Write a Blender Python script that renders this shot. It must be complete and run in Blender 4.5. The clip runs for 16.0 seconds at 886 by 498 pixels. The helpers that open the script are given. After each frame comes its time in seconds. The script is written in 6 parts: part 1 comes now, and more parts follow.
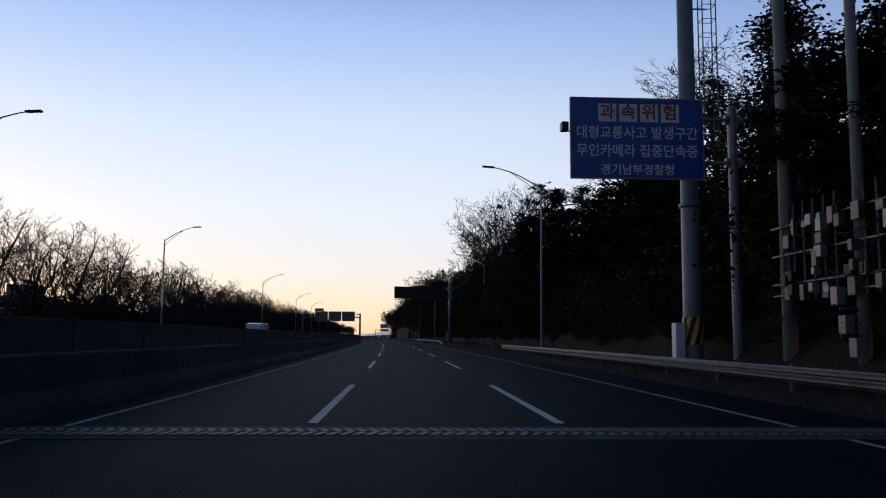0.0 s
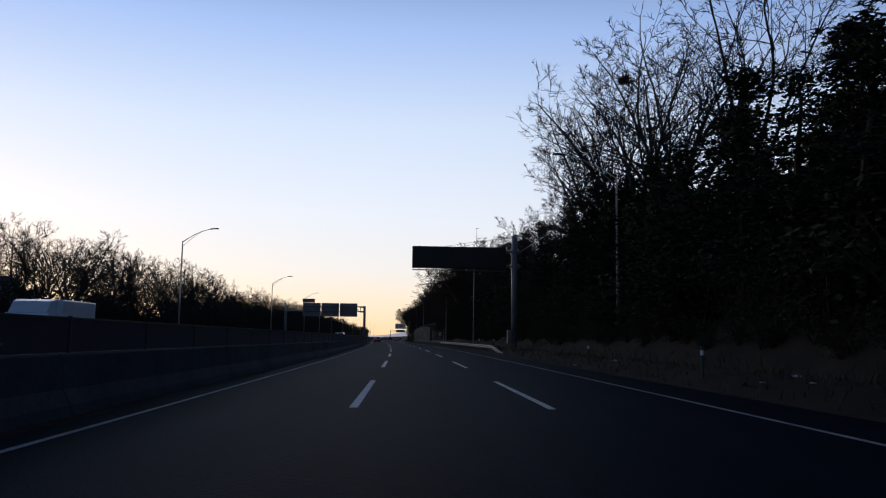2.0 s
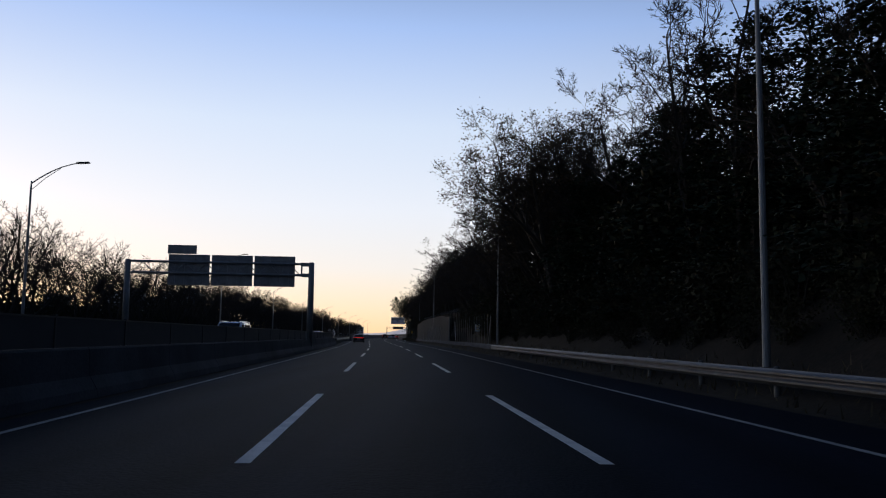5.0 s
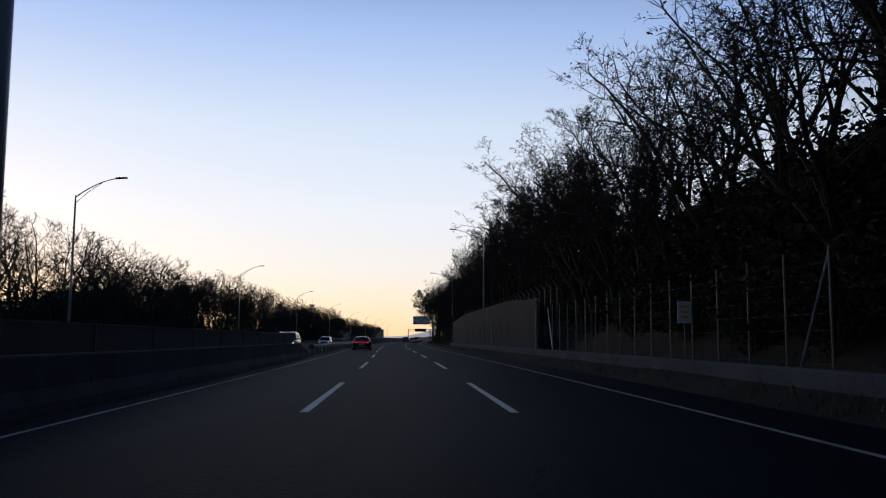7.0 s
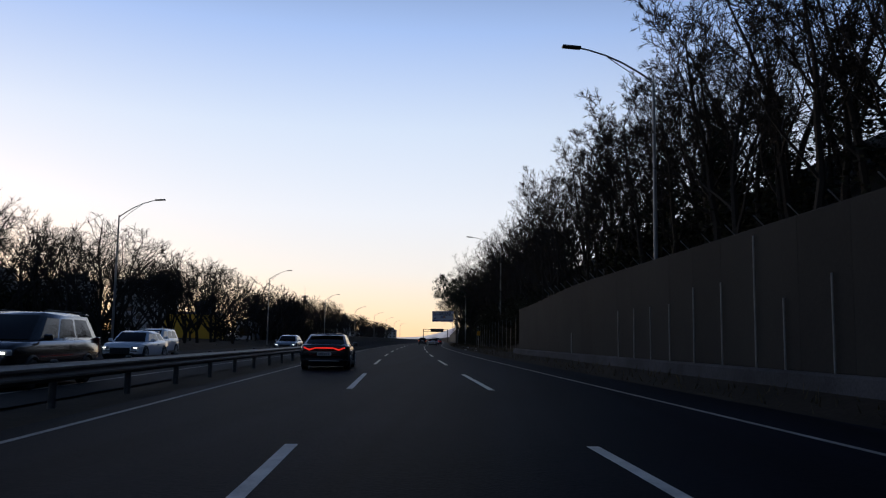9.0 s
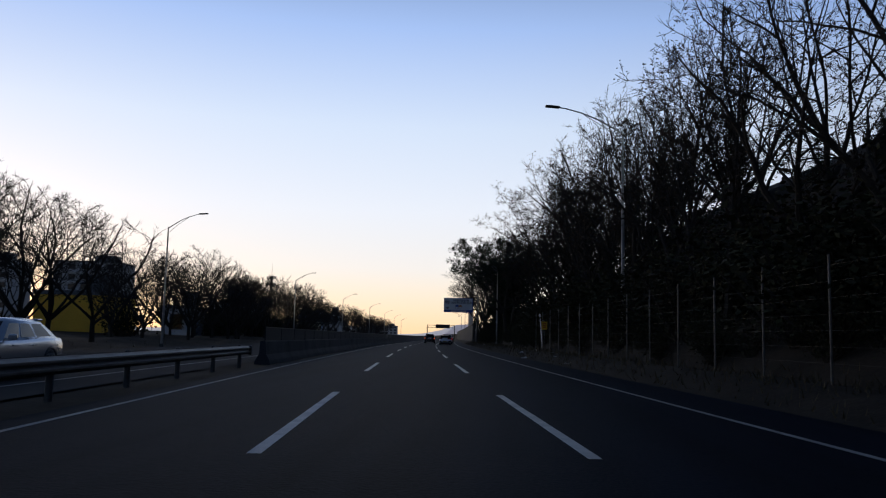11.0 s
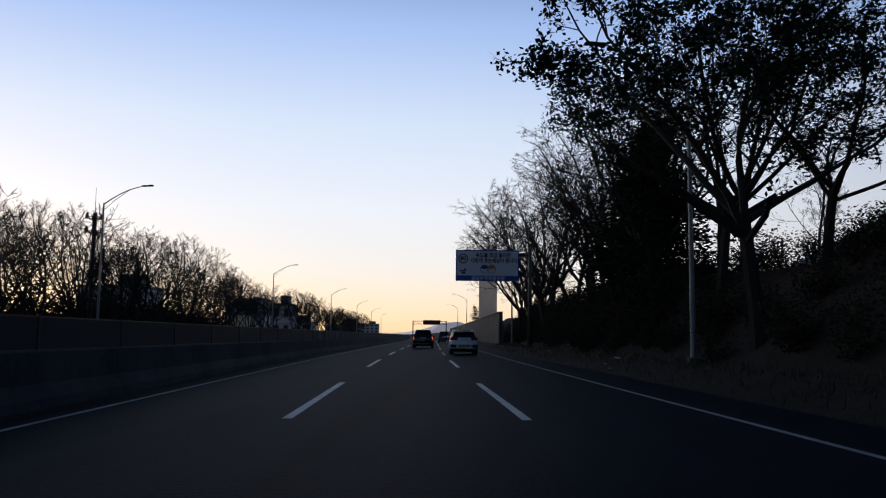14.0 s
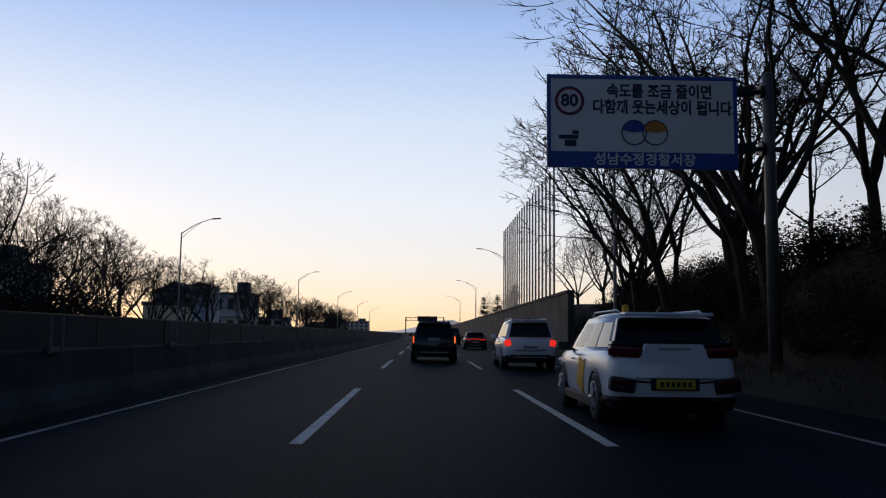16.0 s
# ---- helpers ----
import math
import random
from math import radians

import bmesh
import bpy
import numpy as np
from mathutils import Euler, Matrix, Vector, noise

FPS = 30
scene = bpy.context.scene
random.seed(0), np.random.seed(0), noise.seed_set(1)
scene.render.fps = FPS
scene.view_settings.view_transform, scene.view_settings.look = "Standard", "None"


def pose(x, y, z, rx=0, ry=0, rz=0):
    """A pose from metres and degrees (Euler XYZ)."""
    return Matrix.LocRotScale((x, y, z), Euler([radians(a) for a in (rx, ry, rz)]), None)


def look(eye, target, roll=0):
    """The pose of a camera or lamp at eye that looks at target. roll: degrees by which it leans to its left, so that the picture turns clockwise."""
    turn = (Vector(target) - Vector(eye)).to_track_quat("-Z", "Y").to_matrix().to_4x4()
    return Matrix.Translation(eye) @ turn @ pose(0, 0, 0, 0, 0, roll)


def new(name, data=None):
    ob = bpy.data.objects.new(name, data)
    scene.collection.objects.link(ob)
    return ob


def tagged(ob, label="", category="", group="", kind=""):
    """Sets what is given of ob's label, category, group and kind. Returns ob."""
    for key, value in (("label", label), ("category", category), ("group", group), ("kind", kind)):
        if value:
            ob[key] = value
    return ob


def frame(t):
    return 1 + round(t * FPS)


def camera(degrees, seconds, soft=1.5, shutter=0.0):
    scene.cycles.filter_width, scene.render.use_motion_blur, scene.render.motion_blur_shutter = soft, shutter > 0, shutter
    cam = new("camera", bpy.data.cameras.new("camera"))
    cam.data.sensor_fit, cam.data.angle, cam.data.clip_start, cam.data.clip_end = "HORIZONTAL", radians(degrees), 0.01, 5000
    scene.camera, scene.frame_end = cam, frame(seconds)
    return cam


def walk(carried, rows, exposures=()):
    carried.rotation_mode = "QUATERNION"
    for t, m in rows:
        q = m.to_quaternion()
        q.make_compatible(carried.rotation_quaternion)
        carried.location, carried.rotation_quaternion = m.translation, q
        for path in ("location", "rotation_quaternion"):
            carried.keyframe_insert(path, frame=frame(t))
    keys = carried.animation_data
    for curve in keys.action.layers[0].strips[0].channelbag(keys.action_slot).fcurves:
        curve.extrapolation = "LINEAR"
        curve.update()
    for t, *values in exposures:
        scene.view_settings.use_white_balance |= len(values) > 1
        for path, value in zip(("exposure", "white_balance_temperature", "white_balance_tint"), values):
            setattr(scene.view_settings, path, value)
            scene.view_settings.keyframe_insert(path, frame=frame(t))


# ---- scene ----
# ---- the way of the camera ----
LENS = 56.65
PATH = [
    (0.0, pose(-1.407, 57.479, 1.230, 96.099, -0.350, -0.233)),
    (0.5, pose(-1.989, 71.136, 1.230, 96.136, -0.400, -0.264)),
    (1.0, pose(-2.845, 86.172, 1.230, 96.121, -0.650, 0.229)),
    (1.5, pose(-3.732, 100.898, 1.230, 96.167, -0.600, 0.666)),
    (2.0, pose(-4.601, 114.606, 1.230, 96.215, -0.750, 0.922)),
    (2.5, pose(-5.550, 128.850, 1.230, 96.276, -0.977, 0.625)),
    (3.0, pose(-6.449, 143.504, 1.230, 96.321, -0.884, 0.302)),
    (3.5, pose(-7.355, 158.177, 1.230, 96.122, -0.874, 0.395)),
    (4.0, pose(-8.291, 172.631, 1.230, 96.094, -0.889, 0.373)),
    (4.5, pose(-9.169, 186.912, 1.230, 96.073, -0.819, 0.536)),
    (5.0, pose(-10.055, 200.959, 1.230, 96.075, -0.800, 0.801)),
    (5.5, pose(-11.001, 214.707, 1.230, 96.100, -0.750, 1.132)),
    (6.0, pose(-12.064, 228.091, 1.230, 96.147, -0.550, 1.509)),
    (6.5, pose(-13.201, 242.173, 1.230, 96.080, -0.400, 1.828)),
    (7.0, pose(-14.337, 254.966, 1.230, 96.245, -0.350, 2.303)),
    (7.5, pose(-15.575, 267.626, 1.230, 96.369, -0.500, 2.732)),
    (8.0, pose(-17.059, 282.468, 1.230, 96.376, -0.550, 2.939)),
    (8.5, pose(-18.386, 295.103, 1.230, 96.240, -0.613, 3.150)),
    (9.0, pose(-19.775, 308.110, 1.230, 96.325, -0.832, 3.216)),
    (9.5, pose(-21.208, 321.349, 1.230, 96.290, -1.025, 3.342)),
    (10.0, pose(-22.527, 334.229, 1.230, 96.228, -1.189, 3.432)),
    (10.5, pose(-23.771, 346.947, 1.230, 96.164, -1.285, 3.447)),
    (11.0, pose(-24.981, 359.701, 1.230, 96.125, -1.275, 3.337)),
    (11.5, pose(-26.205, 372.685, 1.230, 96.135, -1.121, 3.139)),
    (12.0, pose(-27.463, 385.599, 1.230, 96.017, -0.925, 2.876)),
    (12.5, pose(-28.494, 397.383, 1.230, 96.089, -0.850, 2.902)),
    (13.0, pose(-29.707, 412.200, 1.230, 96.267, -0.550, 2.610)),
    (13.5, pose(-30.576, 423.999, 1.230, 96.298, -0.500, 2.509)),
    (14.0, pose(-31.529, 435.832, 1.230, 96.031, -0.600, 2.243)),
    (14.5, pose(-32.391, 446.610, 1.230, 96.001, -0.500, 2.221)),
    (15.0, pose(-33.344, 457.644, 1.230, 96.061, -0.550, 2.072)),
    (15.5, pose(-34.124, 468.120, 1.230, 96.197, -0.550, 2.224)),
    (16.0, pose(-35.061, 478.648, 1.230, 95.920, -0.650, 1.686)),
]
BEND = (5.865e-04, 6.177e-04, 1.584e-04, 3.198e-04, 7.628e-05, 4.411e-04, -4.097e-04, -2.255e-04, -4.532e-04, 4.866e-05, 4.356e-05, 4.038e-05, 3.883e-05)
EXPOSURE = 0.0
SKY_STRENGTH = 1.0
GLOW = ((0.0, (0.88, 0.66, 0.42)), (0.03, (0.85, 0.71, 0.57)), (0.08, (0.79, 0.76, 0.79)), (0.15, (0.745, 0.78, 0.895)), (0.25, (0.61, 0.71, 0.90)), (0.36, (0.35, 0.50, 0.86)), (0.5, (0.05, 0.10, 0.25)), (1.0, (0.007, 0.015, 0.048)))
AWAY = ((0.0, (0.16, 0.15, 0.17)), (0.12, (0.12, 0.14, 0.20)), (0.36, (0.027, 0.06, 0.16)), (1.0, (0.006, 0.014, 0.045)))
SIDE = (-0.3, 0.85)
START = -20.0          # the carriageway is laid out by the distance along it (s) and the offset to its right (o)
REACH = 3000.0


def lay_out():
    g = np.arange(START, REACH, 2.0)
    k = np.interp(g, np.arange(len(BEND)) * 60.0, BEND)
    k = np.where(g > 640, 4.0e-5, k)
    turn = np.concatenate([[0], np.cumsum((k[1:] + k[:-1]) / 2 * 2.0)])
    turn -= np.interp(0, g, turn)
    mid = (turn[1:] + turn[:-1]) / 2
    x = np.concatenate([[0], np.cumsum(-np.sin(mid) * 2)])
    y = np.concatenate([[0], np.cumsum(np.cos(mid) * 2)])
    return g, turn, x - np.interp(0, g, x), y - np.interp(0, g, y)


GRID, TURN, LINE_X, LINE_Y = lay_out()


def heading(s):
    return float(np.interp(s, GRID, TURN))


def on(s, o, z=0.0):
    """World place of the point s along, o right of the middle lane, z up."""
    a = heading(s)
    x, y = float(np.interp(s, GRID, LINE_X)), float(np.interp(s, GRID, LINE_Y))
    if s < START:
        x, y = x + (START - s) * math.sin(a), y - (START - s) * math.cos(a)
    return Vector((x + o * math.cos(a), y + o * math.sin(a), z))


def stand(s, o, z=0.0, turn=0.0):
    """Pose of a thing there, its y axis ahead along the road, turned by so many degrees."""
    p = on(s, o, z)
    return pose(p.x, p.y, p.z, 0, 0, math.degrees(heading(s)) + turn)


cam = camera(LENS, 16.0, soft=1.15, shutter=0.03)
walk(cam, PATH, exposures=[(0.0, EXPOSURE, 6550, 10), (3.5, EXPOSURE, 6600, 10), (6.5, EXPOSURE, 6750, 10), (9.0, EXPOSURE, 6700, 10), (12.0, EXPOSURE, 6600, 10), (16.0, EXPOSURE, 6800, 10)])

# ---- sky and sun ----
SUN_LEFT = 38.0        # degrees left of straight ahead
world = bpy.data.worlds.new("dusk_sky")
scene.world = world
world.use_nodes = True
wn, wl = world.node_tree.nodes, world.node_tree.links
wn.clear()
sky = wn.new("ShaderNodeTexSky")
sky.sky_type, sky.sun_disc = "NISHITA", False
sky.sun_elevation, sky.sun_rotation = radians(2.5), radians(-SUN_LEFT)
sky.altitude, sky.air_density, sky.dust_density, sky.ozone_density = 60, 1.0, 0.6, 2.0


def sky_ramp(stops):
    r = wn.new("ShaderNodeValToRGB")
    e = r.color_ramp.elements
    while len(e) < len(stops):
        e.new(0.5)
    for k, (p, c) in zip(e, stops):
        k.position, k.color = p, (*c, 1)
    return r


# after sunset: a warm rim, a pale bright band over it, deep blue overhead; dim away from the glow
co = wn.new("ShaderNodeTexCoord")
sep = wn.new("ShaderNodeSeparateXYZ")
wl.new(co.outputs["Generated"], sep.inputs[0])
glow_side = sky_ramp(GLOW)
far_side = sky_ramp(AWAY)
wl.new(sep.outputs["Z"], glow_side.inputs[0])
wl.new(sep.outputs["Z"], far_side.inputs[0])
toward = wn.new("ShaderNodeVectorMath")
toward.operation = "DOT_PRODUCT"
toward.inputs[1].default_value = (-math.sin(radians(SUN_LEFT)), math.cos(radians(SUN_LEFT)), 0)
wl.new(co.outputs["Generated"], toward.inputs[0])
share = wn.new("ShaderNodeMapRange")
share.interpolation_type = "SMOOTHSTEP"
share.inputs["From Min"].default_value, share.inputs["From Max"].default_value = SIDE
wl.new(toward.outputs["Value"], share.inputs["Value"])
dusk = wn.new("ShaderNodeMix")
dusk.data_type = "RGBA"
wl.new(share.outputs["Result"], dusk.inputs["Factor"])
wl.new(far_side.outputs[0], dusk.inputs["A"])
wl.new(glow_side.outputs[0], dusk.inputs["B"])
both = wn.new("ShaderNodeMix")
both.data_type, both.blend_type = "RGBA", "ADD"
both.inputs["Factor"].default_value = 0.05
wl.new(dusk.outputs["Result"], both.inputs["A"])
wl.new(sky.outputs[0], both.inputs["B"])
bg = wn.new("ShaderNodeBackground")
bg.inputs["Strength"].default_value = SKY_STRENGTH
wo = wn.new("ShaderNodeOutputWorld")
wl.new(both.outputs["Result"], bg.inputs[0])
wl.new(bg.outputs[0], wo.inputs[0])
sun_data = bpy.data.lights.new("sun", "SUN")
sun_data.energy, sun_data.angle, sun_data.color = 0.5, radians(14), (1.0, 0.78, 0.55)
sun = new("sun", sun_data)
sun.matrix_world = look((0, 0, 60), (60 * math.sin(radians(SUN_LEFT)), -60 * math.cos(radians(SUN_LEFT)), 60 - 85 * math.tan(radians(2.0))))


# ---- materials ----
def material(name, colour, rough=0.7, metal=0.0, vary=0.25, scale=3.0, fine=40.0, bump=0.15, second=None, mask=0.5, per=0.0, spec=0.5):
    """A surface with large stains and a fine grain. second: a colour that the stains lead to; per: how far single pieces differ."""
    m = bpy.data.materials.new(name)
    m.use_nodes = True
    n, l = m.node_tree.nodes, m.node_tree.links
    b = n["Principled BSDF"]
    b.inputs["Roughness"].default_value, b.inputs["Metallic"].default_value = rough, metal
    b.inputs["Specular IOR Level"].default_value = spec
    co = n.new("ShaderNodeTexCoord")
    big = n.new("ShaderNodeTexNoise")
    big.inputs["Scale"].default_value, big.inputs["Detail"].default_value, big.inputs["Roughness"].default_value = scale, 5, 0.65
    l.new(co.outputs["Object"], big.inputs["Vector"])
    ramp = n.new("ShaderNodeValToRGB")
    dark = second or tuple(c * (1 - vary) for c in colour)
    ramp.color_ramp.elements[0].position, ramp.color_ramp.elements[1].position = mask - 0.2, mask + 0.22
    ramp.color_ramp.elements[0].color, ramp.color_ramp.elements[1].color = (*dark, 1), (*colour, 1)
    l.new(big.outputs["Fac"], ramp.inputs["Fac"])
    grain = n.new("ShaderNodeTexNoise")
    grain.inputs["Scale"].default_value, grain.inputs["Detail"].default_value = fine, 4
    l.new(co.outputs["Object"], grain.inputs["Vector"])
    mix = n.new("ShaderNodeMix")
    mix.data_type, mix.blend_type = "RGBA", "OVERLAY"
    mix.inputs["Factor"].default_value = vary
    l.new(ramp.outputs["Color"], mix.inputs["A"])
    l.new(grain.outputs["Fac"], mix.inputs["B"])
    last = mix.outputs["Result"]
    if per:
        info, hsv = n.new("ShaderNodeObjectInfo"), n.new("ShaderNodeHueSaturation")
        rng = n.new("ShaderNodeMapRange")
        rng.inputs["To Min"].default_value, rng.inputs["To Max"].default_value = 1 - per, 1 + per
        l.new(info.outputs["Random"], rng.inputs["Value"])
        l.new(rng.outputs["Result"], hsv.inputs["Value"])
        l.new(last, hsv.inputs["Color"])
        last = hsv.outputs["Color"]
    l.new(last, b.inputs["Base Color"])
    if bump:
        bp = n.new("ShaderNodeBump")
        bp.inputs["Strength"].default_value, bp.inputs["Distance"].default_value = bump, 0.02
        l.new(grain.outputs["Fac"], bp.inputs["Height"])
        l.new(bp.outputs["Normal"], b.inputs["Normal"])
    return m


def glow(name, colour, strength):
    m = material(name, colour, 0.3, 0, 0.05, bump=0)
    b = m.node_tree.nodes["Principled BSDF"]
    b.inputs["Emission Color"].default_value, b.inputs["Emission Strength"].default_value = (*colour, 1), strength
    return m


def glass(name, colour, clear, rough=0.05):
    """A tinted pane that lets part of the light through."""
    m = bpy.data.materials.new(name)
    m.use_nodes = True
    n, l = m.node_tree.nodes, m.node_tree.links
    b = n["Principled BSDF"]
    b.inputs["Base Color"].default_value, b.inputs["Roughness"].default_value = (*colour, 1), rough
    tr, mx = n.new("ShaderNodeBsdfTransparent"), n.new("ShaderNodeMixShader")
    mx.inputs[0].default_value = clear
    l.new(b.outputs[0], mx.inputs[1])
    l.new(tr.outputs[0], mx.inputs[2])
    l.new(mx.outputs[0], n["Material Output"].inputs["Surface"])
    return m


def net(name, colour, cell, hole):
    """A woven screen: threads with small openings between them."""
    m = material(name, colour, 0.8, 0, 0.3)
    n, l = m.node_tree.nodes, m.node_tree.links
    co, vor = n["Texture Coordinate"], n.new("ShaderNodeTexVoronoi")
    vor.inputs["Scale"].default_value = 1 / cell
    l.new(co.outputs["Object"], vor.inputs["Vector"])
    less = n.new("ShaderNodeMath")
    less.operation = "LESS_THAN"
    less.inputs[1].default_value = hole
    l.new(vor.outputs["Distance"], less.inputs[0])
    tr, mx = n.new("ShaderNodeBsdfTransparent"), n.new("ShaderNodeMixShader")
    l.new(less.outputs[0], mx.inputs[0])
    l.new(n["Principled BSDF"].outputs[0], mx.inputs[1])
    l.new(tr.outputs[0], mx.inputs[2])
    l.new(mx.outputs[0], n["Material Output"].inputs["Surface"])
    return m


def streaks(m, across, along, low, high):
    """Wear drawn out along the lanes, laid over a material's colour."""
    n, l = m.node_tree.nodes, m.node_tree.links
    b = n["Principled BSDF"]
    mp, no, rng, mul = n.new("ShaderNodeMapping"), n.new("ShaderNodeTexNoise"), n.new("ShaderNodeMapRange"), n.new("ShaderNodeMix")
    mp.inputs["Scale"].default_value = (across, along, 1)
    no.inputs["Scale"].default_value, no.inputs["Detail"].default_value = 1.0, 6
    rng.inputs["From Min"].default_value, rng.inputs["From Max"].default_value = 0.3, 0.7
    rng.inputs["To Min"].default_value, rng.inputs["To Max"].default_value = low, high
    mul.data_type, mul.blend_type = "RGBA", "MULTIPLY"
    mul.inputs["Factor"].default_value = 1.0
    l.new(n["Texture Coordinate"].outputs["Object"], mp.inputs["Vector"])
    l.new(mp.outputs["Vector"], no.inputs["Vector"])
    l.new(no.outputs["Fac"], rng.inputs["Value"])
    l.new(b.inputs["Base Color"].links[0].from_socket, mul.inputs["A"])
    l.new(rng.outputs["Result"], mul.inputs["B"])
    l.new(mul.outputs["Result"], b.inputs["Base Color"])


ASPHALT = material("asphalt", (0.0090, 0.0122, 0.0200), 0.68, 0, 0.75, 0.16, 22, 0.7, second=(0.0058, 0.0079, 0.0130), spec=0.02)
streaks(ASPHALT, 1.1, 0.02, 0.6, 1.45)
OLD_ASPHALT = material("old_asphalt", (0.042, 0.042, 0.043), 0.9, 0, 0.35, 0.2, 60, 0.35, spec=0.06)
PAINT = material("road_paint", (0.76, 0.72, 0.64), 0.7, 0, 0.3, 1.3, 25, 0.2, second=(0.38, 0.36, 0.33), mask=0.44, per=0.08)
EDGE_PAINT = material("worn_edge_paint", (0.40, 0.38, 0.35), 0.8, 0, 0.4, 0.9, 18, 0.2, second=(0.15, 0.145, 0.135), mask=0.42)
CONCRETE = material("concrete", (0.12, 0.117, 0.110), 0.85, 0, 0.35, 0.5, 18, 0.25, second=(0.06, 0.058, 0.054), per=0.08, spec=0.1)
DARK_CONCRETE = material("stained_concrete", (0.080, 0.083, 0.093), 0.9, 0, 0.5, 0.35, 18, 0.3, second=(0.036, 0.038, 0.043), spec=0.1)
SOIL = material("soil_and_litter", (0.036, 0.029, 0.022), 0.95, 0, 0.6, 0.35, 9, 0.8, second=(0.016, 0.014, 0.011), spec=0.1)
GALVANISED = material("galvanised_steel", (0.42, 0.43, 0.44), 0.42, 0.75, 0.25, 2.0, 30, 0.05, per=0.06)
OLD_STEEL = material("weathered_steel", (0.12, 0.123, 0.126), 0.55, 0.5, 0.3, 2.0, 30, 0.08, second=(0.07, 0.067, 0.064))
DARK_POST = material("dark_rusty_post", (0.045, 0.042, 0.040), 0.7, 0.2, 0.3, 2.0, 30, 0.08)
GANTRY_STEEL = material("grey_gantry_steel", (0.26, 0.265, 0.28), 0.55, 0.4, 0.3, 2.0, 30, 0.08, second=(0.16, 0.16, 0.17))
BLACK_STEEL = material("black_painted_steel", (0.018, 0.018, 0.02), 0.5, 0.2, 0.3, 2.0, 30, 0.05)
POLE_GREY = material("grey_painted_pole", (0.24, 0.25, 0.26), 0.5, 0.2, 0.2, 0.8, 25, 0.05, second=(0.15, 0.15, 0.155))
CONCRETE_POLE = material("spun_concrete_pole", (0.26, 0.25, 0.235), 0.85, 0, 0.3, 0.9, 25, 0.15, second=(0.16, 0.155, 0.145))
PIPE_GREY = material("grey_plastic_pipe", (0.26, 0.26, 0.25), 0.6, 0, 0.25, 1.2, 25, 0.0)
SIGN_BLUE = material("blue_sign_sheet", (0.012, 0.075, 0.36), 0.35, 0, 0.12, 0.8, 30, 0.0)
SIGN_WHITE = material("white_sign_sheet", (0.74, 0.75, 0.76), 0.4, 0, 0.1, 0.8, 30, 0.0)
SIGN_RED = material("red_sign_sheet", (0.42, 0.03, 0.03), 0.4, 0, 0.1, 0.8, 30, 0.0)
SIGN_YELLOW = material("yellow_sign_sheet", (0.85, 0.48, 0.03), 0.4, 0, 0.15, 1.5, 30, 0.0)
SIGN_ORANGE = material("orange_sign_sheet", (0.65, 0.22, 0.03), 0.4, 0, 0.15, 1.5, 30, 0.0)
LETTER_DARK = material("dark_lettering", (0.02, 0.025, 0.06), 0.5, 0, 0.1, 1, 20, 0)
SCREEN = net("dark_glare_net", (0.018, 0.020, 0.026), 0.03, 0.22)
NET_POST = material("dull_net_post", (0.025, 0.025, 0.027), 0.6, 0.3, 0.2, 3, 30, 0.05)
BARK = material("bark", (0.040, 0.034, 0.029), 0.9, 0, 0.4, 1.5, 14, 0.5, second=(0.03, 0.026, 0.022), per=0.15, spec=0.15)
TWIG = material("twigs", (0.048, 0.040, 0.035), 0.9, 0, 0.3, 1.0, 10, 0, per=0.2, spec=0.1)
DRY_LEAF = material("dry_leaves", (0.075, 0.052, 0.030), 0.85, 0, 0.4, 1.5, 6, 0, second=(0.04, 0.03, 0.02), per=0.2, spec=0.1)
NEEDLE = material("pine_needles", (0.022, 0.034, 0.018), 0.8, 0, 0.45, 0.8, 6, 0, second=(0.012, 0.02, 0.011), per=0.25, spec=0.15)
BUSH = material("shrub_foliage", (0.030, 0.036, 0.018), 0.85, 0, 0.45, 0.8, 6, 0, second=(0.03, 0.024, 0.014), per=0.25, spec=0.1)
GRASS = material("withered_grass", (0.11, 0.085, 0.050), 0.95, 0, 0.4, 0.7, 8, 0, second=(0.06, 0.05, 0.03), spec=0.1)
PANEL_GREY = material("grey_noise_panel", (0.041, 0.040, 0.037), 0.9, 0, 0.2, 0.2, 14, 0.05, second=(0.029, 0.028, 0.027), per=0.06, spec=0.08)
CLEAR_PANEL = glass("clear_acrylic_panel", (0.55, 0.58, 0.62), 0.82, 0.12)


# ---- mesh helpers ----
def ring(bm, c, ax, ay, rx, ry, n, turn=0.0):
    return [bm.verts.new(c + ax * (rx * math.cos(turn + 2 * math.pi * i / n)) + ay * (ry * math.sin(turn + 2 * math.pi * i / n))) for i in range(n)]


def tube(bm, pts, radii, n=8, caps=True):
    """A round bar along points, with a radius at each."""
    pts = [Vector(p) for p in pts]
    if not hasattr(radii, "__len__"):
        radii = [radii] * len(pts)
    rings = []
    for i, p in enumerate(pts):
        d = (pts[min(i + 1, len(pts) - 1)] - pts[max(i - 1, 0)]).normalized()
        side = d.orthogonal().normalized() if abs(d.z) > 0.99 else Vector((0, 0, 1)).cross(d).normalized()
        rings.append(ring(bm, p, side, d.cross(side), radii[i], radii[i], n))
    for a, b in zip(rings, rings[1:]):
        for i in range(n):
            bm.faces.new((a[i], a[(i + 1) % n], b[(i + 1) % n], b[i]))
    if caps:
        bm.faces.new(rings[0][::-1])
        bm.faces.new(rings[-1])
    return bm


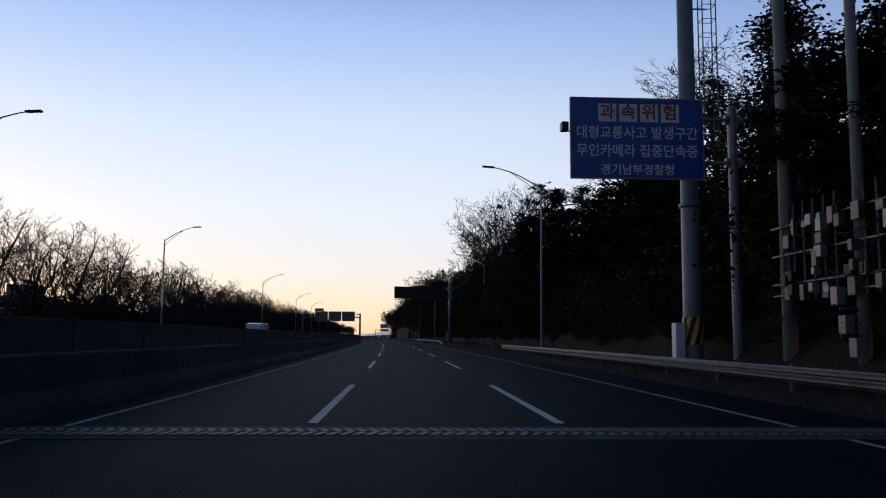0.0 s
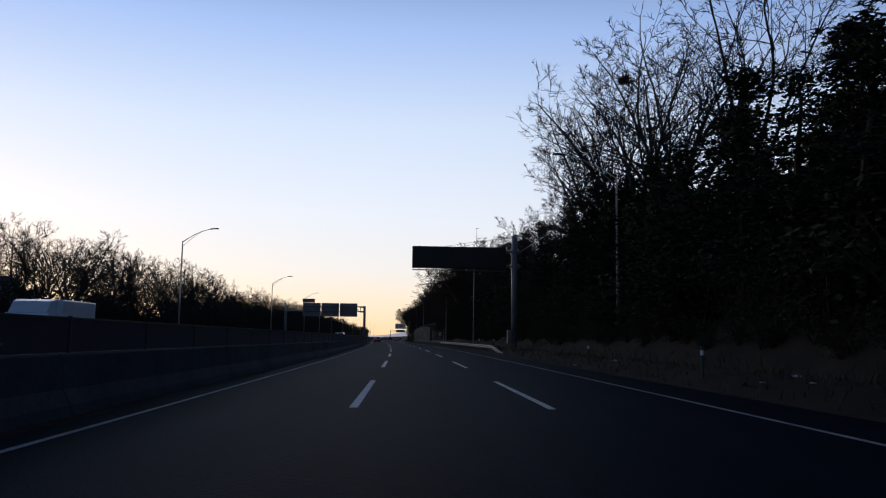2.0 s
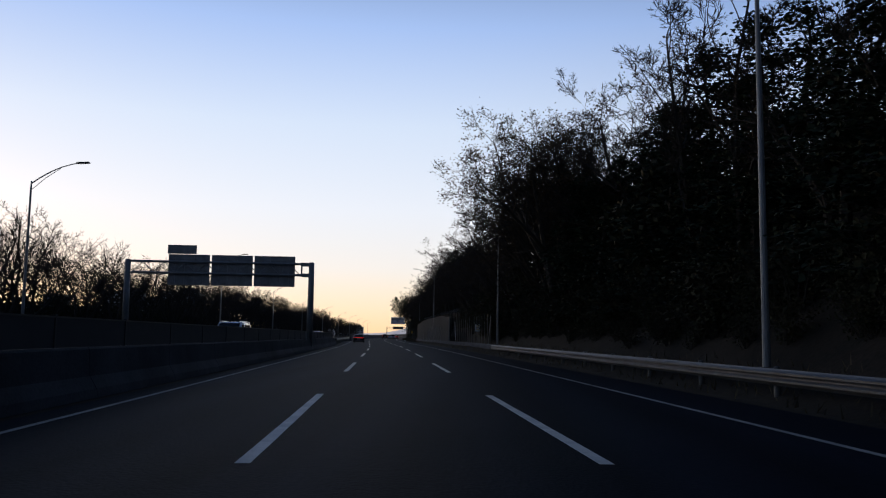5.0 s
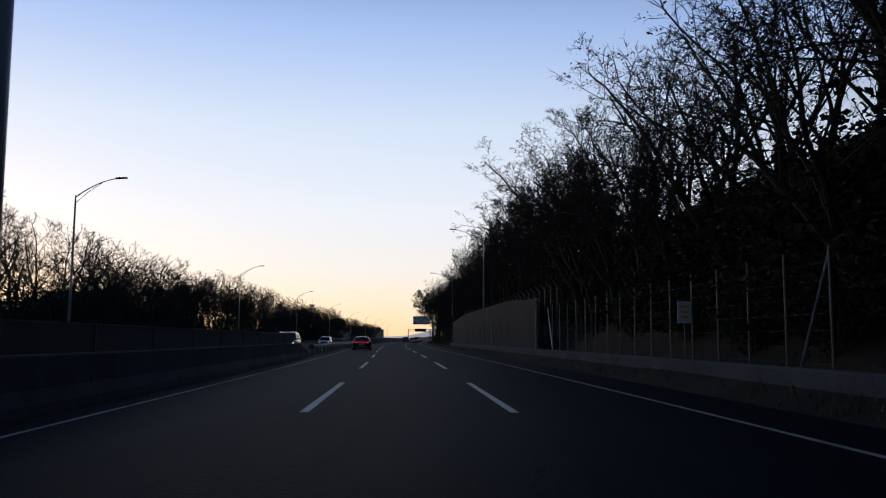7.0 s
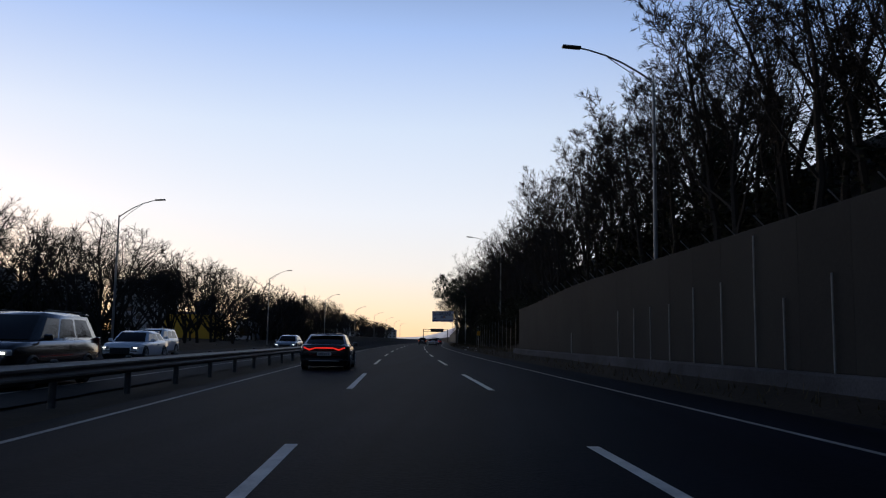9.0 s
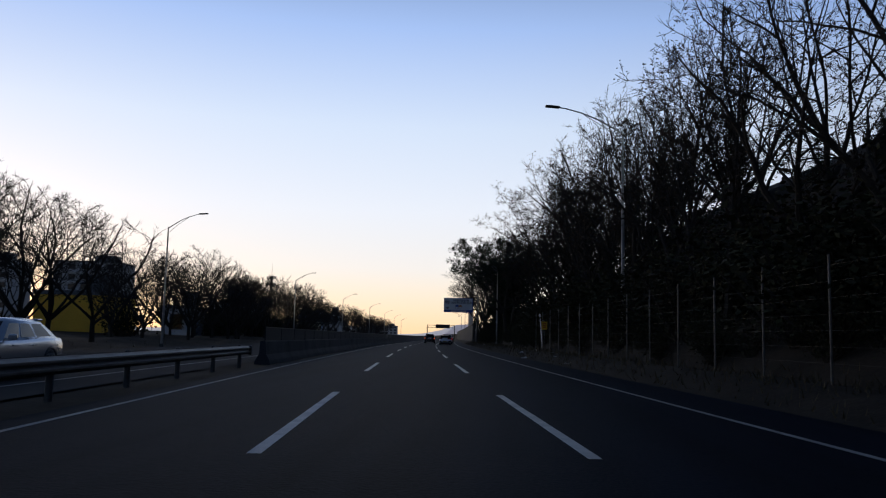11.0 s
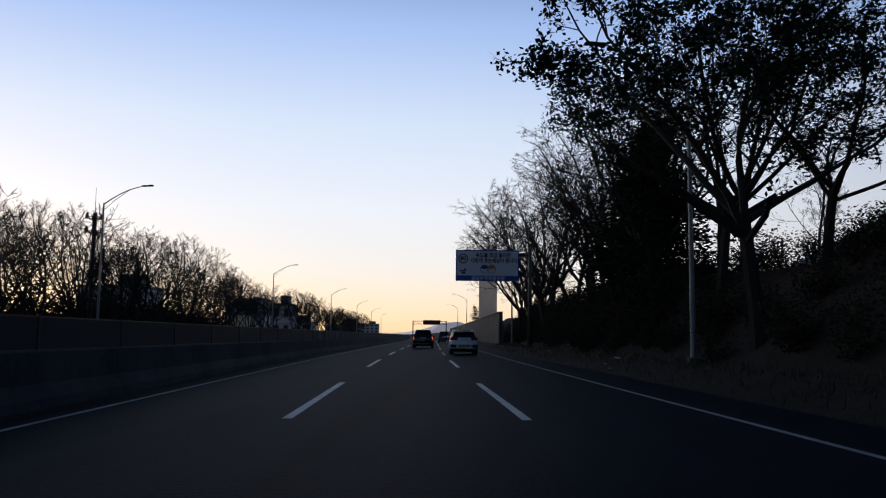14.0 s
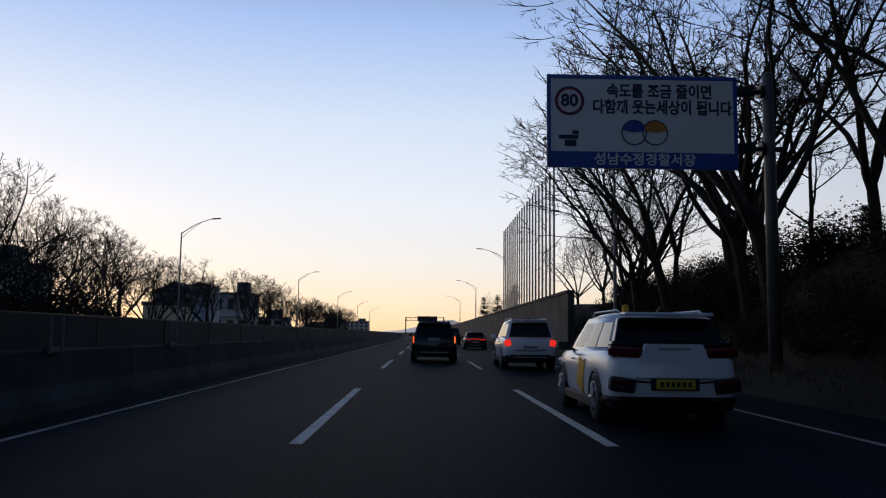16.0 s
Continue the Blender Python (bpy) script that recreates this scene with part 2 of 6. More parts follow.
def block(bm, c, size, m=None, bevel=0.0):
    """A box of that size about c, with its edges taken off."""
    made = bmesh.ops.create_cube(bm, size=1.0)["verts"]
    for v in made:
        v.co = Vector((v.co.x * size[0], v.co.y * size[1], v.co.z * size[2]))
    if bevel:
        edges = list({e for v in made for e in v.link_edges})
        out = bmesh.ops.bevel(bm, geom=edges, offset=bevel, segments=2, affect="EDGES", profile=0.6)
        made = list({v for f in out["faces"] for v in f.verts} | {v for v in made if v.is_valid})
    t = Matrix.Translation(c) @ (m or Matrix())
    for v in made:
        v.co = t @ v.co
    return bm


def sweep(bm, profile, s0, s1, step=4.0, base=None, closed=False, lift=None):
    """A section of (o, z) points drawn along the road. base: the pose whose own space it is made in."""
    inv = base.inverted() if base else Matrix()
    count = max(2, int(round((s1 - s0) / step)) + 1)
    rows = []
    for s in np.linspace(s0, s1, count):
        dz = lift(s) if lift else 0.0
        rows.append([bm.verts.new(inv @ on(s, o, z + dz)) for o, z in profile])
    k = len(profile)
    for a, b in zip(rows, rows[1:]):
        for i in range(k if closed else k - 1):
            j = (i + 1) % k
            bm.faces.new((a[i], b[i], b[j], a[j]))
    if closed:
        bm.faces.new(rows[0])
        bm.faces.new(rows[-1][::-1])
    return bm


def mesh_of(name, bm, mat, smooth=False):
    bmesh.ops.recalc_face_normals(bm, faces=bm.faces)
    me = bpy.data.meshes.new(name)
    bm.to_mesh(me)
    bm.free()
    me.materials.append(mat)
    if smooth:
        me.shade_auto(35) if hasattr(me, "shade_auto") else me.shade_smooth()
    return me


def part(name, bm, mat, parent=None, label="", smooth=False):
    ob = new(name, mesh_of(name, bm, mat, smooth))
    ob.parent = parent
    return tagged(ob, label) if label else ob


def again(name, me, parent, m=None, label=""):
    """One more piece on the same mesh."""
    ob = new(name, me)
    ob.parent = parent
    if m is not None:
        ob.matrix_basis = m
    return tagged(ob, label) if label else ob


def thing(name, m, label, category, group="", kind=""):
    ob = new(name)
    ob.matrix_basis = m
    ob.empty_display_size = 0.3
    return tagged(ob, label, category, group, kind)


def writing(text, size, mat, parent, m, name="lettering", width=None, depth=0.004, bold=0.0):
    """Words as a mesh, centred on m, in its x and y plane."""
    cu = bpy.data.curves.new(name, "FONT")
    cu.body, cu.size, cu.align_x, cu.align_y, cu.extrude, cu.offset = text, size, "CENTER", "CENTER", depth, bold
    cu.resolution_u = 3
    tmp = new(name, cu)
    bpy.context.view_layer.update()
    me = bpy.data.meshes.new_from_object(tmp.evaluated_get(bpy.context.evaluated_depsgraph_get()))
    bpy.data.objects.remove(tmp)
    if width and len(me.vertices):
        xs = [v.co.x for v in me.vertices]
        k = width / max(max(xs) - min(xs), 1e-3)
        for v in me.vertices:
            v.co.x *= k
    me.materials.clear()
    me.materials.append(mat)
    return again(name, me, parent, m)


FACE_BACK = Matrix(((1, 0, 0, 0), (0, 0, -1, 0), (0, 1, 0, 0), (0, 0, 0, 1)))   # a plane that looks back down the road


# ---- ground and road ----
def ease(a, b, x):
    u = min(max((x - a) / (b - a), 0.0), 1.0)
    return u * u * (3 - 2 * u)


def ground_z(s, o):
    if o > 6.7:
        z = -0.06 + 0.46 * ease(6.7, 8.4, o)
        if o > 9.2:
            later = ease(430, 448, s)
            wood = 0.85 * (min(o, 22) - 9.2) + 0.4 * max(0, min(o, 60) - 22)
            shelf = 3.5 * ease(9.2, 13.2, o) + 0.03 * max(0, o - 13.2)
            z += wood * (1 - later) + shelf * later
        return z
    if o < -20.5:
        return -0.06 + 0.5 * ease(-20.5, -25, o) + (3.4 - 2.7 * ease(398, 424, s)) * ease(-31, -44, o)
    return -0.06


offsets = [-1100, -600, -300, -150, -90, -60, -45, -36, -30, -27, -25, -23, -21.5, -20.5, -12, -6.5, -5.4, 0, 6.7, 7.1, 7.5, 7.9, 8.4, 9.2, 9.6, 10.4, 11.5, 13, 15, 18, 21, 24, 30, 40, 60, 120, 300, 600, 1100]
stops = list(np.arange(-600, -20, 60.0)) + list(np.arange(-20, 620, 4.0)) + list(np.arange(620, 900, 20.0)) + list(np.arange(900, 2900, 100.0))
verts, faces = [], []
for s in stops:
    for o in offsets:
        p = on(s, o, ground_z(s, o))
        if o > 6.7 or o < -21:
            p.z += 0.05 * noise.noise(p * 0.9) * min(1.0, abs(o) - 6.4) + (0.5 * noise.noise(p * 0.12) if o > 10 or o < -24 else 0.0)
        verts.append(p)
w = len(offsets)
for i in range(len(stops) - 1):
    for j in range(w - 1):
        faces.append((i * w + j, i * w + j + 1, (i + 1) * w + j + 1, (i + 1) * w + j))
me = bpy.data.meshes.new("ground")
me.from_pydata(verts, [], faces)
me.materials.append(SOIL)
tagged(new("ground", me), "brown soil and leaf litter rising into a wooded bank beside the road", "ground", kind="structure")

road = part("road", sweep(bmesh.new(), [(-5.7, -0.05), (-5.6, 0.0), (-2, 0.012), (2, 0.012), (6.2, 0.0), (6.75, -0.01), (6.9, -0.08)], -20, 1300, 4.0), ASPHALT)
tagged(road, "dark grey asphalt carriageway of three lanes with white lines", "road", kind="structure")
far_road = part("road_opposite", sweep(bmesh.new(), [(-19.9, -0.05), (-19.8, 0.0), (-14, 0.012), (-8.0, 0.0), (-7.2, -0.02)], -20, 1300, 4.0), OLD_ASPHALT)
tagged(far_road, "grey asphalt carriageway of the opposite traffic", "road", kind="structure")
part("edge_line", sweep(bmesh.new(), [(-5.06, 0.008), (-4.955, 0.008)], -20, 1300, 4.0), EDGE_PAINT, road)
part("edge_line", sweep(bmesh.new(), [(4.94, 0.009), (5.06, 0.009)], -20, 1300, 4.0), EDGE_PAINT, road)
part("edge_line", sweep(bmesh.new(), [(-8.75, 0.007), (-8.63, 0.007)], -20, 1300, 4.0), EDGE_PAINT, far_road)

dash_bm = bmesh.new()
rng = random.Random(5)
ends = [(-0.075 + rng.uniform(-0.004, 0.004), i * 9.3 / 6) for i in range(7)]
left = [dash_bm.verts.new((x, y, 0)) for x, y in ends]
right = [dash_bm.verts.new((0.075 + rng.uniform(-0.004, 0.004), y, 0)) for x, y in ends]
for i in range(6):
    dash_bm.faces.new((left[i], right[i], right[i + 1], left[i + 1]))
dash = mesh_of("lane_dash", dash_bm, PAINT)
DASH0 = 9.31
for k in range(-3, 42):
    s = DASH0 + 20 * k
    for o in (-1.75, 1.75):
        p, q = on(s, o, 0.017), on(s + 9.3, o, 0.017)
        again("lane_dash", dash, road, pose(p.x, p.y, p.z, 0, 0, math.degrees(math.atan2(-(q.x - p.x), q.y - p.y))))
for k in range(2, 34):
    s = 6 + 20 * k
    for o in (-11.9, -15.3):
        again("lane_dash", dash, far_road, stand(s, o, 0.017))


# steel expansion joint across the lanes
joint = thing("expansion_joint", stand(68.1, 0, 0.0), "ribbed steel expansion joint set across the asphalt", "joint")
jinv = joint.matrix_basis.inverted()
bm = bmesh.new()
sweep(bm, [(-5.6, 0.014), (6.6, 0.014)], 67.5, 68.9, 0.7, joint.matrix_basis)
part("mortar_band", bm, DARK_CONCRETE, joint)
tooth = bmesh.new()
block(tooth, Vector((0, 0, 0.022)), (0.09, 0.34, 0.012), Matrix.Rotation(0.35, 4, "Z"), 0.003)
tooth_me = mesh_of("steel_tooth", tooth, OLD_STEEL)
for i in range(76):
    for y in (-0.2, 0.2):
        again("steel_tooth", tooth_me, joint, pose(-5.5 + i * 0.16, y + 0.1, 0, 0, 0, 0 if y > 0 else -40))

# ---- median: concrete with a glare net, and a stretch of steel rail ----
def median(s0, s1, slope_ends):
    m = stand(s0, -6.3)
    base = thing("median_barrier", m, "long dark stained concrete median barrier with a black glare net on top", "barrier", kind="structure")
    prof = [(-6.02, -0.05), (-6.06, 0.12), (-6.2, 0.36), (-6.24, 0.88), (-6.27, 0.92), (-6.43, 0.92), (-6.46, 0.88), (-6.5, 0.36), (-6.64, 0.12), (-6.68, -0.05)]
    inv = m.inverted()
    seg = 6.0
    s = s0
    while s < s1 - 0.1:
        e = min(s + seg, s1)
        k0 = 0.35 if slope_ends and e > s1 - 0.1 else 1.0
        bm = bmesh.new()
        ra = [bm.verts.new(inv @ on(s + 0.012, o, z)) for o, z in prof]
        rb = [bm.verts.new(inv @ on(e - 0.012, o, z * k0)) for o, z in prof]
        for i in range(len(prof) - 1):
            bm.faces.new((ra[i], rb[i], rb[i + 1], ra[i + 1]))
        bm.faces.new(ra)
        bm.faces.new(rb[::-1])
        part("concrete_segment", bm, DARK_CONCRETE, base)
        s = e
    post_bm = bmesh.new()
    block(post_bm, Vector((0, 0, 0.31)), (0.05, 0.06, 0.62), bevel=0.008)
    post = mesh_of("screen_post", post_bm, NET_POST)
    top = s1 - (7.5 if slope_ends else 0)
    steps = np.arange(s0 + 0.5, top, 4.0)
    for i, s in enumerate(steps):
        p = inv @ stand(s, -6.35, 0.9)
        again("screen_post", post, base, p)
    for a, b in zip(steps, steps[1:]):
        bm = bmesh.new()
        sweep(bm, [(-6.342, 0.93), (-6.342, 1.47), (-6.358, 1.47), (-6.358, 0.93)], a + 0.04, b - 0.04, 4.0, m, closed=True)
        part("glare_net", bm, SCREEN, base)
    part("top_bar", sweep(bmesh.new(), [(-6.33, 1.47), (-6.33, 1.5), (-6.37, 1.5), (-6.37, 1.47)], s0 + 0.4, top - 0.4, 4.0, m, closed=True), BLACK_STEEL, base)


median(20, 313, True)
median(395, 720, False)

for s in (262.5, 489.6, 493.2, 499.4):
    pair = thing("marker_pipes", stand(s, -6.17, 0.86), "pair of short pale pipes standing against the median barrier", "pipes", "pale pipes on the barrier")
    for dy in (0.0, 0.42):
        bm = bmesh.new()
        tube(bm, [(0, dy, 0), (0, dy, 0.55), (0, dy, 0.58)], [0.028, 0.028, 0.018], 8)
        part("pipe", bm, PIPE_GREY, pair)
    bm = bmesh.new()
    block(bm, Vector((-0.03, 0.21, 0.06)), (0.06, 0.62, 0.1), bevel=0.01)
    part("clamp", bm, OLD_STEEL, pair)

WAVE = [(0.0, 0.0), (0.02, 0.03), (0.075, 0.07), (0.075, 0.11), (0.015, 0.15), (0.015, 0.18), (0.075, 0.22), (0.075, 0.26), (0.02, 0.3), (0.0, 0.33)]


def guard_rail(s0, s1, o, label, double=False, tilt_start=0.0, top=0.74, mat=GALVANISED, step=4.0):
    """A W-beam on posts; the beam looks towards the lanes."""
    m = stand(s0, o)
    rail = thing("guard_rail", m, label, "guard rail")
    sign = -1 if o > 0 else 1
    z0 = top - 0.33

    def beam(sd):
        prof = [(o + sd * (0.09 + d), z0 + z) for d, z in WAVE] + [(o + sd * (0.085 + d), z0 + z) for d, z in WAVE[::-1]]
        bm = bmesh.new()
        drop = (lambda s: -tilt_start * (1 - ease(s0, s0 + 9, s))) if tilt_start else None
        sweep(bm, prof, s0, s1, 2.0 if tilt_start else 4.0, m, closed=True, lift=drop)
        part("beam", bm, mat, rail, smooth=False)

    beam(sign)
    if double:
        beam(-sign)
    post_bm = bmesh.new()
    tube(post_bm, [(0, 0, -0.15), (0, 0, top + 0.02), (0, 0, top + 0.05)], [0.07, 0.07, 0.045], 10)
    block(post_bm, Vector((sign * 0.06, 0, top - 0.17)), (0.06, 0.1, 0.2), bevel=0.01)
    if double:
        block(post_bm, Vector((-sign * 0.06, 0, top - 0.17)), (0.06, 0.1, 0.2), bevel=0.01)
    post = mesh_of("post", post_bm, mat)
    inv = m.inverted()
    for s in np.arange(s0 + (4 if tilt_start else 0.3), s1, step):
        again("post", post, rail, inv @ stand(s, o))
    for sd in ((sign, -sign) if double else (sign,)):
        for e in ((s1,) if tilt_start else (s0, s1)):
            cap = bmesh.new()
            block(cap, inv @ on(e, o + sd * 0.13, z0 + 0.16), (0.16, 0.1, 0.36), bevel=0.04)
            part("end_cap", cap, mat, rail, "rounded steel end piece of the rail")
    return rail


guard_rail(319.5, 393, -6.6, "dark steel median guard rail with round posts", double=True, mat=OLD_STEEL)
guard_rail(10, 120, 7.55, "long galvanised steel guard rail on the grassy verge", top=0.67, mat=OLD_STEEL)
guard_rail(181.5, 261, 7.45, "galvanised steel guard rail with its end bent down to the ground", tilt_start=0.5, top=0.68, mat=OLD_STEEL)

# ---- low retaining kerb, wire fences and the panel wall on the right ----
kerb = part("retaining_kerb", sweep(bmesh.new(), [(7.9, -0.1), (7.95, 0.62), (8.0, 0.68), (8.3, 0.68), (8.34, 0.62), (8.34, -0.1)], 263, 372, 4.0, closed=True), DARK_CONCRETE)
tagged(kerb, "low weathered concrete retaining kerb at the foot of the bank", "kerb", kind="structure")


def wire_fence(s0, s1, o, z0, high, gap, label, brace=(), arms=True, mat=OLD_STEEL):
    m = stand(s0, o, z0)
    inv = m.inverted()
    fence = thing("wire_fence", m, label, "fence")
    bm = bmesh.new()
    tube(bm, [(0, 0, -0.3), (0, 0, high - 0.35), (0.0, 0, high)], [0.03, 0.03, 0.026], 6)
    post = mesh_of("post", bm, mat)
    arm_bm = bmesh.new()
    tube(arm_bm, [(0, 0, high), (-0.3, 0, high + 0.3)], 0.018, 5)
    arm = mesh_of("top_arm", arm_bm, GALVANISED)
    where = np.arange(s0, s1 + 0.01, gap)
    for s in where:
        again("post", post, fence, inv @ stand(s, o, z0))
        if arms:
            again("top_arm", arm, fence, inv @ stand(s, o, z0))
    for s in brace:
        bm = bmesh.new()
        tube(bm, [inv @ on(s, o, z0 + high * 0.95), inv @ on(s + 1.5 * (1 if s < (s0 + s1) / 2 else -1), o, z0)], 0.035, 6)
        part("brace", bm, GALVANISED, fence)
    for z in np.arange(0.25, high, 0.36):
        bm = bmesh.new()
        prof = [(o + 0.003 * math.cos(a), z0 + z + 0.003 * math.sin(a)) for a in (0, 2.1, 4.2)]
        sweep(bm, prof, s0, s1, gap, m, closed=True, lift=lambda s: -0.015 * abs(math.sin(s * math.pi / gap)))
        part("wire", bm, DARK_POST, fence)
    return fence


wire_fence(272.2, 304.4, 8.8, 0.5, 2.75, 2.05, "wire fence with upright grey steel posts along the bank", brace=(272.2, 304.4), arms=False)
wire_fence(305, 366, 9.5, 1.6, 2.9, 2.0, "wire fence with grey posts standing behind the panel wall")
wire_fence(368, 424, 9.0, 0.6, 2.65, 3.5, "wire fence with thin dark posts under the trees", brace=(422,), arms=False)

wall = thing("noise_wall", stand(304.6, 8.15), "plain grey panel wall on a concrete kerb with steel posts", "wall", kind="structure")
winv = wall.matrix_basis.inverted()
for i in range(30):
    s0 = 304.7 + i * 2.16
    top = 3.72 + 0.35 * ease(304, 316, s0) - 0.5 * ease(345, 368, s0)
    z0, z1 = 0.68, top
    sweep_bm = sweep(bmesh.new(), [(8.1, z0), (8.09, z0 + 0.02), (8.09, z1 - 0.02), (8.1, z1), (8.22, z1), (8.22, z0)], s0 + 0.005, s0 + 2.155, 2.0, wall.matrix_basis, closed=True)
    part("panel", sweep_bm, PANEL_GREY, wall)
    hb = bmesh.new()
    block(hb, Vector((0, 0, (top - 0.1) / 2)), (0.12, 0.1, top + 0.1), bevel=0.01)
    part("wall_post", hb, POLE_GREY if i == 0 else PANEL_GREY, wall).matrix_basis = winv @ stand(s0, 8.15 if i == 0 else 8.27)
for s, high in ((322.6, 2.0), (324.8, 2.0), (326.9, 1.6), (328.4, 3.2), (330.5, 2.2), (332.6, 2.2), (334.8, 1.8), (336.8, 1.8), (338.8, 1.8), (341.0, 1.8), (350, 1.0), (316, 1.8), (319.6, 2.1)):
    hb = bmesh.new()
    tube(hb, [(0, 0, 0), (0, 0, high)], 0.023, 6)
    part("drain_pipe", hb, PIPE_GREY, wall, "thin pale pipe on the wall").matrix_basis = winv @ stand(s, 8.03, 0.68)

# tall clear barrier on a retaining wall, further on
ret = part("retaining_wall", sweep(bmesh.new(), [(8.55, -0.1), (8.6, 3.85), (8.5, 3.87), (8.5, 4.05), (9.0, 4.05), (9.0, -0.1)], 531, 760, 4.0, closed=True), CONCRETE)
tagged(ret, "tall stained concrete retaining wall", "wall", kind="structure")
clear = thing("noise_barrier", stand(537.5, 8.75, 4.0), "tall clear acrylic noise barrier with pale steel posts on a concrete wall", "barrier", kind="structure")
cinv = clear.matrix_basis.inverted()
pb = bmesh.new()
block(pb, Vector((0, 0, 4.6)), (0.14, 0.1, 9.2), bevel=0.015)
cpost = mesh_of("barrier_post", pb, GALVANISED)
for i in range(20):
    s = 537.5 + i * 1.95
    again("barrier_post", cpost, clear, cinv @ stand(s, 8.75, 4.0))
    if i < 19:
        for k in range(4):
            z0 = 4.05 + k * 2.27
            part("pane", sweep(bmesh.new(), [(8.735, z0), (8.735, z0 + 2.22), (8.765, z0 + 2.22), (8.765, z0)], s + 0.09, s + 1.86, 2.0, clear.matrix_basis, closed=True), CLEAR_PANEL, clear)


# ---- lamps, masts, signs ----
def street_lamp(m, side, high=11.0, reach=3.4):
    """side: -1 the arm goes to -x, 1 to +x."""
    lamp = thing("street_lamp", m, "slender grey street lamp with a curved double arm and flat head", "street lamp", "street lamps along the road")
    bm = bmesh.new()
    tube(bm, [(0, 0, -0.3), (0, 0, 0.5), (0, 0, high - 1.6), (0, 0, high - 1.2)], [0.11, 0.1, 0.055, 0.03], 10)
    part("pole", bm, POLE_GREY, lamp)
    bm = bmesh.new()
    block(bm, Vector((0, 0, 0.05)), (0.36, 0.36, 0.3), bevel=0.03)
    part("base_plate", bm, CONCRETE, lamp)
    bm = bmesh.new()
    pts = [(side * reach * u, 0, high - 1.35 + 1.3 * (1 - (1 - u) ** 1.9)) for u in (0, 0.15, 0.35, 0.55, 0.75, 0.85)]
    tube(bm, pts, [0.04, 0.038, 0.035, 0.032, 0.03, 0.028], 6)
    part("arm", bm, POLE_GREY, lamp)
    bm = bmesh.new()
    tube(bm, [(0, 0, high - 1.75), (side * reach * 0.25, 0, high - 1.02), (side * reach * 0.52, 0, high - 0.42)], 0.02, 5)
    part("lower_stay", bm, POLE_GREY, lamp)
    bm = bmesh.new()
    block(bm, Vector((side * reach * 0.93, 0, high - 0.06)), (0.72, 0.28, 0.09), Matrix.Rotation(-side * 0.06, 4, "Y"), 0.035)
    part("lamp_head", bm, BLACK_STEEL, lamp, "dark flat lamp head")
    return lamp


for s, o, high in ((105.5, 7.84, 11.1), (158.5, 10.6, 9.8), (221, 8.9, 11.6), (268, 8.8, 11.0), (339, 8.95, 12.1), (400.7, 10.0, 11.8), (464.3, 9.3, 10.9), (520, 9.0, 10.6), (573, 9.0, 7.0), (629, 9.0, 7.0), (690, 9.0, 7.0)):
    street_lamp(stand(s, o, ground_z(s, o) if s < 530 else 4.0), -1, high, 3.8 if 380 < s < 420 else 3.4)
for s in (132.4, 190.5, 249.5, 309, 368, 428.5, 491.4, 548, 612, 674, 735, 800):
    street_lamp(stand(s, -21.4 if s < 180 else -20.9 if s < 540 else -20.5, 0.0), 1, 11.5 if s == 309 else 10.6 if s == 548 else 11.0, 3.05)
street_lamp(stand(94, -20.0, 0.0), 1, 11.1)

# the sign with the traffic warning
m = stand(81.9, 9.6, 0.2)
sign = thing("traffic_sign", m, "blue overhead warning sign with white lettering on a grey pole", "sign")
bm = bmesh.new()
tube(bm, [(0, 0, -0.3), (0, 0, 8.15), (0, 0, 8.2)], [0.165, 0.14, 0.08], 14)
part("pole", bm, POLE_GREY, sign)
for z in (7.75, 6.4):
    bm = bmesh.new()
    tube(bm, [(0.35, 0, z), (-2.9, 0.06, z)], 0.07, 8)
    tube(bm, [(-0.24, 0, z), (-0.16, 0, z)], 0.16, 10)
    tube(bm, [(0.16, 0, z), (0.24, 0, z)], 0.16, 10)
    part("arm", bm, POLE_GREY, sign)
bm = bmesh.new()
block(bm, Vector((-3.0, -0.06, 7.1)), (4.06, 0.07, 2.5), bevel=0.02)
board = part("board", bm, SIGN_BLUE, sign)
bm = bmesh.new()
for cx, cz, sx, sz in ((-3.0, 8.345, 4.12, 0.04), (-3.0, 5.855, 4.12, 0.04), (-5.05, 7.1, 0.04, 2.46), (-0.95, 7.1, 0.04, 2.46)):
    block(bm, Vector((cx, -0.06, cz)), (sx, 0.1, sz))
part("frame", bm, POLE_GREY, sign)
for i, ch in enumerate("과속위험"):
    x = -3.92 + i * 0.65
    bm = bmesh.new()
    block(bm, Vector((x, -0.1, 7.89)), (0.56, 0.012, 0.56))
    part("letter_tile", bm, SIGN_WHITE, board)
    writing(ch, 0.5, SIGN_RED, board, Matrix.Translation((x, -0.11, 7.89)) @ FACE_BACK, bold=0.012)
for text, z, size, width in (("대형교통사고 발생구간", 7.25, 0.42, 3.75), ("무인카메라 집중단속중", 6.69, 0.42, 3.75), ("경기남부경찰청", 6.11, 0.36, 2.25)):
    writing(text, size, SIGN_WHITE, board, Matrix.Translation((-3.0, -0.1, z)) @ FACE_BACK, width=width, bold=0.006)
bm = bmesh.new()
block(bm, Vector((-5.25, -0.1, 7.42)), (0.22, 0.36, 0.26), bevel=0.03)
tube(bm, [(-5.0, -0.05, 7.3), (-5.25, -0.05, 7.3)], 0.025, 6)
part("camera_housing", bm, BLACK_STEEL, sign, "small black traffic camera housing")

